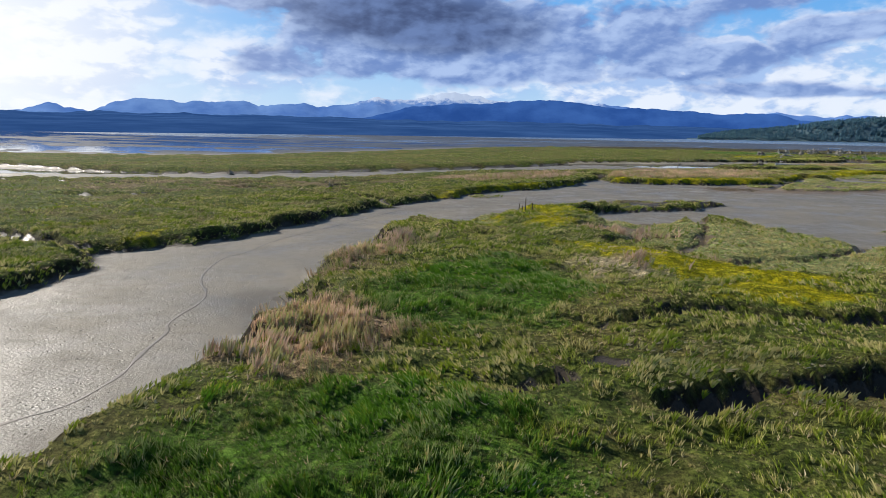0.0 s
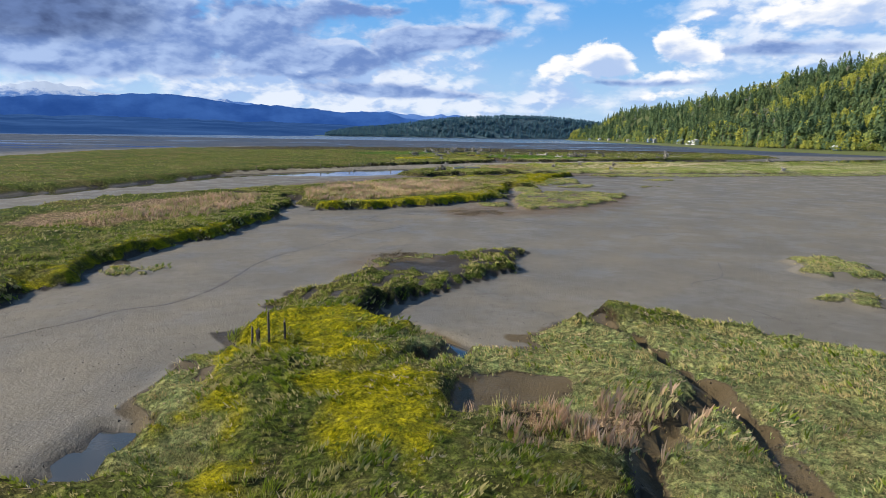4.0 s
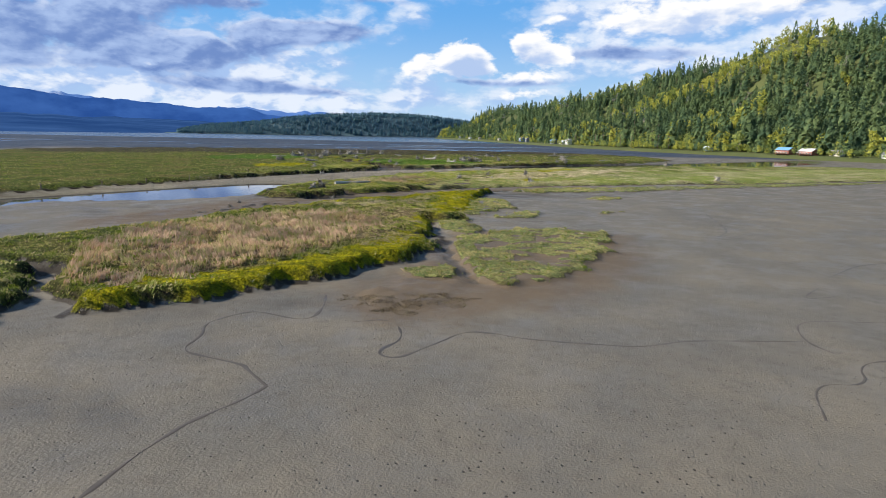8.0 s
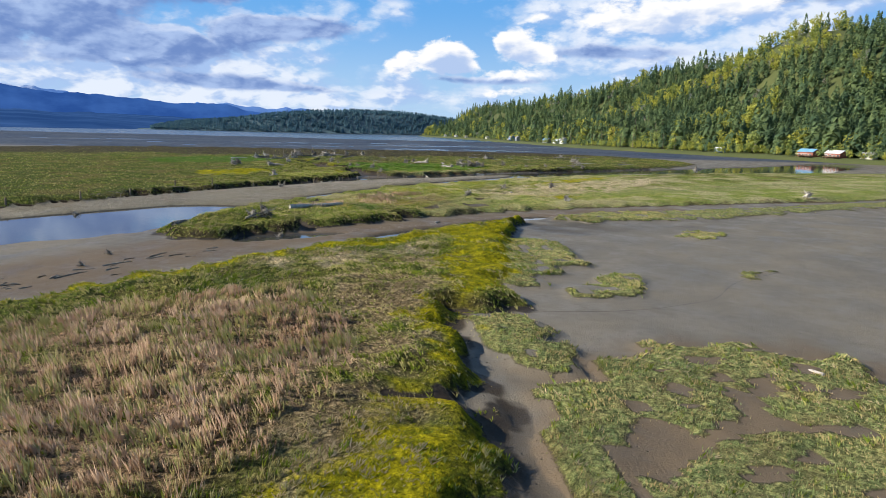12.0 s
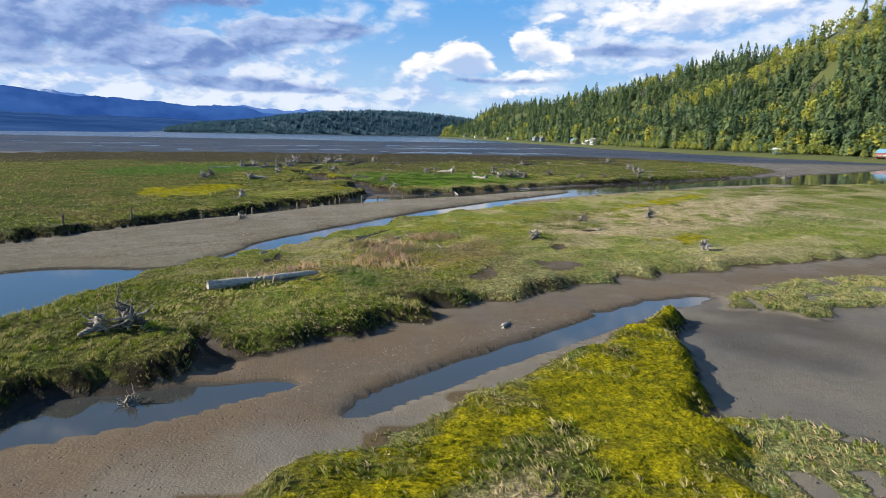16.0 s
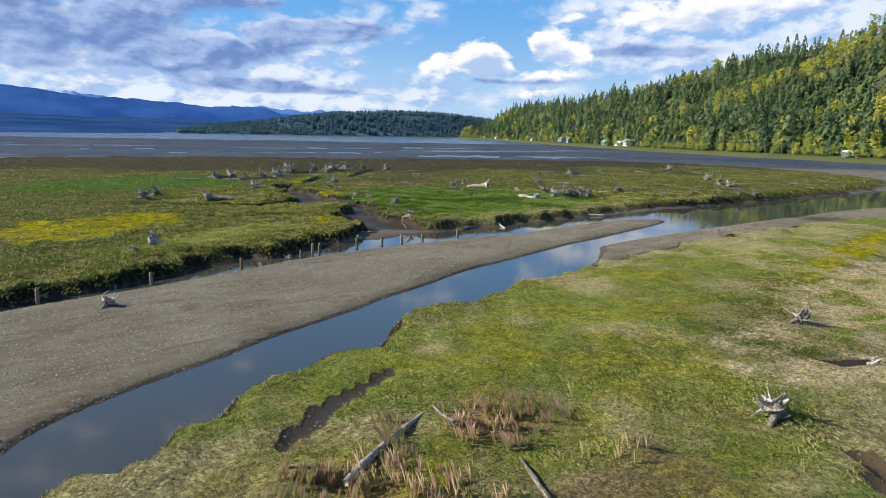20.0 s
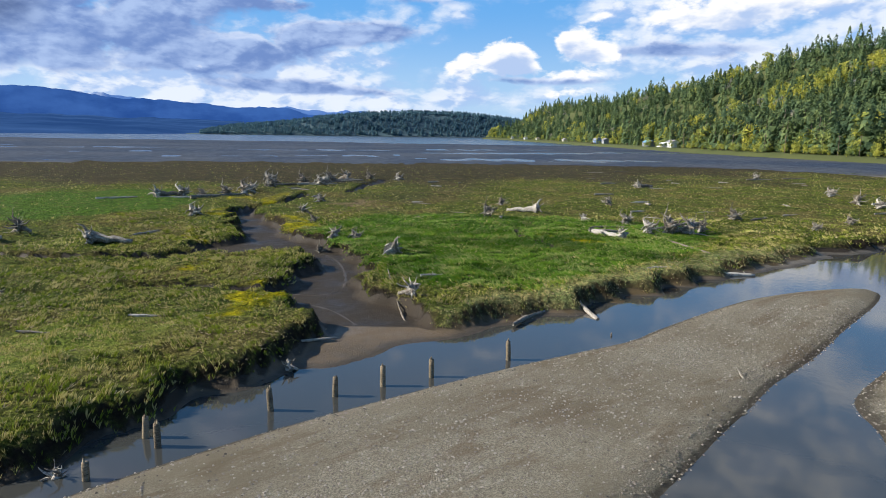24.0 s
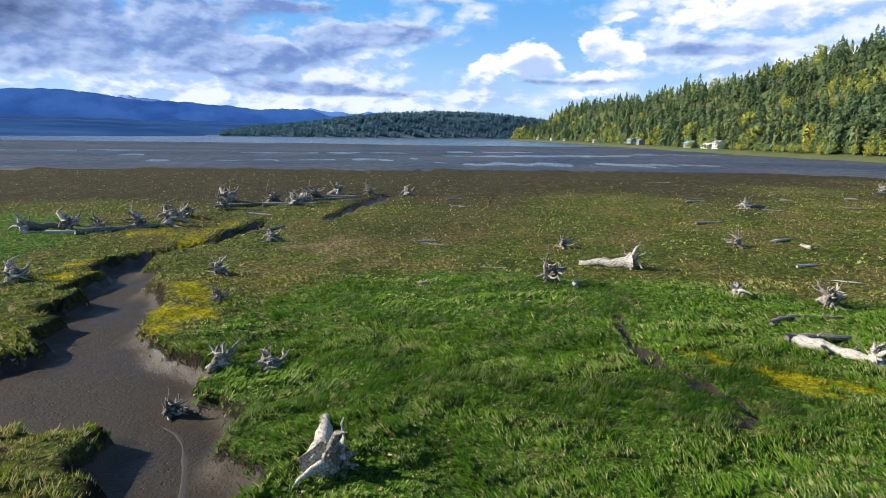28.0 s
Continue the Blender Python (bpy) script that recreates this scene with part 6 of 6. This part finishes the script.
HOUSES = [  # along the shore, inland, size, walls, roof, deck, storeys
    (2.06, 8, 10, 7, 3.2, "cream_siding", "grey_roof", False, 1), (2.52, 9, 15, 8, 5.6, "blue_siding", "grey_roof", True, 2), (2.60, 12, 9, 8, 5.2, "grey_siding", "grey_roof", False, 2), (3.02, 9, 14, 8, 4.6, "grey_siding", "blue_roof", False, 1), (3.22, 10, 12, 7, 3.2, "white_siding", "white_roof", False, 1), (3.34, 12, 11, 8, 5.6, "white_siding", "grey_roof", False, 2),
    (5.02, 26, 12, 8, 5.0, "white_siding", "grey_roof", False, 2), (5.72, 7, 8, 5, 3.0, "blue_siding", "white_roof", False, 1), (6.46, 7, 13, 8, 3.8, "red_siding", "blue_roof", True, 1), (6.64, 8, 12, 8, 3.4, "red_siding", "white_roof", True, 1), (6.84, 12, 9, 6, 3.2, "cream_siding", "grey_roof", False, 1), (7.14, 8, 8, 6, 3.0, "white_siding", "grey_roof", False, 1), (6.66, 40, 10, 7, 5.0, "cream_siding", "grey_roof", False, 2),
    (1.40, 8, 10, 7, 3.2, "white_siding", "grey_roof", False, 1), (1.62, 9, 9, 6, 3.2, "cream_siding", "grey_roof", False, 1), (1.1, 8, 9, 6, 3.2, "white_siding", "grey_roof", False, 1),
]
WORDS = {"cream_siding": "cream", "blue_siding": "blue", "grey_siding": "grey", "white_siding": "white", "red_siding": "red-brown", "grey_roof": "grey", "blue_roof": "blue metal", "white_roof": "pale"}
for s_, w_, w, d, h_, siding, roofing, deck, storeys in HOUSES:
    x, y, z = (float(q[0]) for q in hill_point(np.array([s_]), np.array([float(w_) + 8.0])))
    ob = house(w, d, h_, siding, roofing, deck, storeys)
    i = int(s_)
    (ax, ay), (bx, by) = SHORE[i], SHORE[i + 1]
    ob.matrix_basis = pose(x, y, z, 0, 0, math.degrees(math.atan2(by - ay, bx - ax))) @ Matrix.Scale(0.74, 4)
    tagged(ob, f"{WORDS[siding]} {'two-storey ' if storeys > 1 else ''}shore house with a {WORDS[roofing]} roof below the woods", "house", "houses along the shore")

for s_ in (3.5, 4.05, 4.6, 5.2, 4.4, 5.05, 3.9):
    x, y, z = (float(q[0]) for q in hill_point(np.array([s_]), np.array([17.0])))
    pole = new("utility_pole")
    part("post", tri_quads(*tube([(0, 0, -0.5), (0, 0, 5), (0, 0, 10.5)], [0.2, 0.17, 0.13], 8, 0.02, 3), "post", OLDPILE), pole)
    part("crossarm", box_mesh("crossarm", OLDPILE, 2.2, 0.12, 0.14, 0, 0, 9.7), pole)
    pole.matrix_basis = pose(x, y, z, 0, 0, 70)
    tagged(pole, "tall grey wooden utility pole beside the shore road", "utility pole", "utility poles on the shore")

# ---- runnels in the silt ----
def wet_look(N, pos):
    return {"color": N.mix(N.noise(pos, 3.0, 4), (0.05, 0.042, 0.034), (0.095, 0.08, 0.064)), "rough": N.m("ADD", 0.3, N.m("MULTIPLY", N.noise(pos, 0.7, 3), 0.5)), "spec": 0.25}


RUNNEL = material("wet_runnel", wet_look)
RILLS = [  # width, course
    (0.30, [(36, 98), (36.2, 100.5), (36.4, 101.2), (35.6, 103.3), (34.7, 105.4), (36.7, 107.1), (37.6, 109.3), (40.6, 110.2), (41.6, 109.4), (42.6, 105.8), (44.8, 107.6), (47, 110.8)]),
    (0.34, [(44.7, 104), (47.1, 103), (45.2, 99.4), (42.7, 98.7), (42.4, 97.6), (43.1, 97), (45.7, 97.6), (48.7, 98.3), (49.8, 96.8), (50.2, 95), (53.8, 90.8), (55.2, 89.8), (57.8, 89), (60.9, 86.4)]),
    (0.32, [(-2, 70), (4, 73), (6.2, 74.4), (8.7, 74.1), (12.7, 78), (16.8, 85.3), (22.7, 89.3), (30.8, 96.3), (34, 97), (36, 98)]),
    (0.26, [(-11, 8), (-9.3, 12), (-8, 13.3), (-7.8, 16.4), (-8.3, 18.3), (-8.5, 21.7), (-9.3, 22.9), (-9, 27.9), (-11.5, 31.8), (-12.4, 38.1), (-11.2, 40.5), (-11, 45.7), (-8, 54), (-5, 62), (-2, 70)]),
    (0.22, [(50.4, 68), (45.4, 63.5), (41.6, 64.3), (39.6, 59.9), (39.2, 56.4), (38.3, 53.4)]), (0.4, [(119.2, 118.5), (110, 112), (102.9, 107.4), (97.1, 106.1)]), (0.3, [(83.7, 89.9), (92.1, 90.2), (95.3, 88.8)]),
    (0.22, [(61.8, 82.7), (63.1, 84.8), (67.1, 86.8), (70.1, 84), (71.6, 82.8)]), (0.2, [(76.2, 87.2), (73, 88.6), (78.2, 89)]), (0.18, [(82.6, 131.7), (88.1, 127.6), (92.3, 126.8), (95.7, 125.7), (102.4, 127.7), (109.5, 126.6)]),
    (0.2, [(60.9, 86.4), (63, 84.8)]), (0.2, [(52, 80), (56, 82), (58, 80), (61, 81.5), (64, 80)]), (0.3, [(156.9, 260.8), (157.3, 259.3), (156.1, 254.8), (153.5, 249.5), (151.4, 246.5), (149.2, 246.4), (147.7, 248.4)]), (0.3, [(147, 246.2), (148.2, 243.7), (148.4, 241.5), (148, 238.6)]),
]
for width, course in RILLS:
    p = smooth(course, closed=False, rounds=3)
    fine = []
    for a, b in zip(p[:-1], p[1:]):
        n = max(1, int(np.hypot(*(b - a)) / 0.25))
        fine += [a + (b - a) * k / n for k in range(n)]
    p = np.array(fine + [p[-1]])
    d = np.gradient(p, axis=0)
    d /= np.hypot(d[:, 0], d[:, 1])[:, None] + 1e-9
    side = np.stack([-d[:, 1], d[:, 0]], 1)
    wob = 0.27 + 0.12 * waves(p[:, 0], p[:, 1], 1.7, 5)
    rows = []
    for off, up in ((-1.3, -0.005), (-0.7, 0.016), (-0.3, 0.008), (0.4, 0.008), (1.0, -0.005)):
        q = p + side * (off * width * wob)[:, None]
        rows.append(np.stack([q[:, 0], q[:, 1], lookup(H, q[:, 0], q[:, 1]) + up * (0.5 if 0.21 < width < 0.23 else 1.0)], -1))
    v = np.array(rows)
    tagged(new("trim_runnel", mesh_from("trim_runnel", v.reshape(-1, 3), grid_faces(*v.shape[:2]), RUNNEL)), "shallow winding runnel drained into the wet silt", "runnel", kind="structure")


# ---- cobbles along the shingle's edge ----
def cobbles(name, n, polys, smin, smax, label, mat, seed):
    r = np.random.default_rng(seed)
    base_v = np.array([(1, 0, 0), (-1, 0, 0), (0, 1, 0), (0, -1, 0), (0, 0, 0.7), (0, 0, -0.7)], float)
    base_f = np.array([(0, 2, 4), (2, 1, 4), (1, 3, 4), (3, 0, 4), (2, 0, 5), (1, 2, 5), (3, 1, 5), (0, 3, 5)])
    x, y = xy(r.uniform(170, 285, n), r.uniform(-70, 20, n))
    w = np.max([np.clip(1.2 - np.abs(inside(p, x, y, 3.0) - c) / s, 0, 1) for p, c, s in polys], 0)
    ok = (r.uniform(size=n) < w) & (lookup(H, x, y) > Z_WATER - 0.03)
    x, y = x[ok], y[ok]
    m = len(x)
    s = r.uniform(smin, smax, m) ** 1.0
    v = base_v[None] * (s[:, None, None] * r.uniform(0.6, 1.2, (m, 6, 1)))
    a = r.uniform(0, 6.28, m)
    c_, s_ = np.cos(a)[:, None], np.sin(a)[:, None]
    q = np.stack([v[..., 0] * c_ - v[..., 1] * s_ + x[:, None], v[..., 0] * s_ + v[..., 1] * c_ + y[:, None], v[..., 2] + lookup(H, x, y)[:, None] + 0.3 * s[:, None]], -1)
    f = (base_f[None] + 6 * np.arange(m)[:, None, None]).reshape(-1, 3)
    tagged(new(name, mesh_from(name, q.reshape(-1, 3), f, mat, False)), label, "stones", kind="stuff")


STONE = material("river_stone", lambda N, pos: {"color": N.mix(N.n("ShaderNodeNewGeometry").outputs["Random Per Island"], (0.07, 0.062, 0.052), (0.30, 0.265, 0.22)), "rough": 0.7})
PALE = material("pale_pebble", lambda N, pos: {"color": N.mix(N.n("ShaderNodeNewGeometry").outputs["Random Per Island"], (0.14, 0.12, 0.10), (0.46, 0.42, 0.36)), "rough": 0.7})
cobbles("shingle", 200000, [(BAR, 0.0, 1.3), (BAR2, 0.0, 1.3)], 0.03, 0.075, "grey cobbles along the edge of the shingle bar", STONE, 8)
cobbles("shingle", 170000, [(BAR, 6.0, 6.0), (BAR2, 3.0, 3.0)], 0.03, 0.075, "small pale pebbles strewn over the shingle bar", PALE, 9)
CHANNEL = [(84, 167.5), (100, 168), (118, 166), (140, 158), (138, 155), (118, 163), (100, 165.4), (86, 165.4)]
MOUTH = [(152, 229), (153, 233), (160, 233.4), (168, 230.6), (160, 228.6)]
cobbles("shingle", 90000, [(CHANNEL, 1.2, 1.4), (MOUTH, 1.0, 1.8)], 0.02, 0.05, "pale pebbles and shell strewn along the muddy channel", PALE, 10)
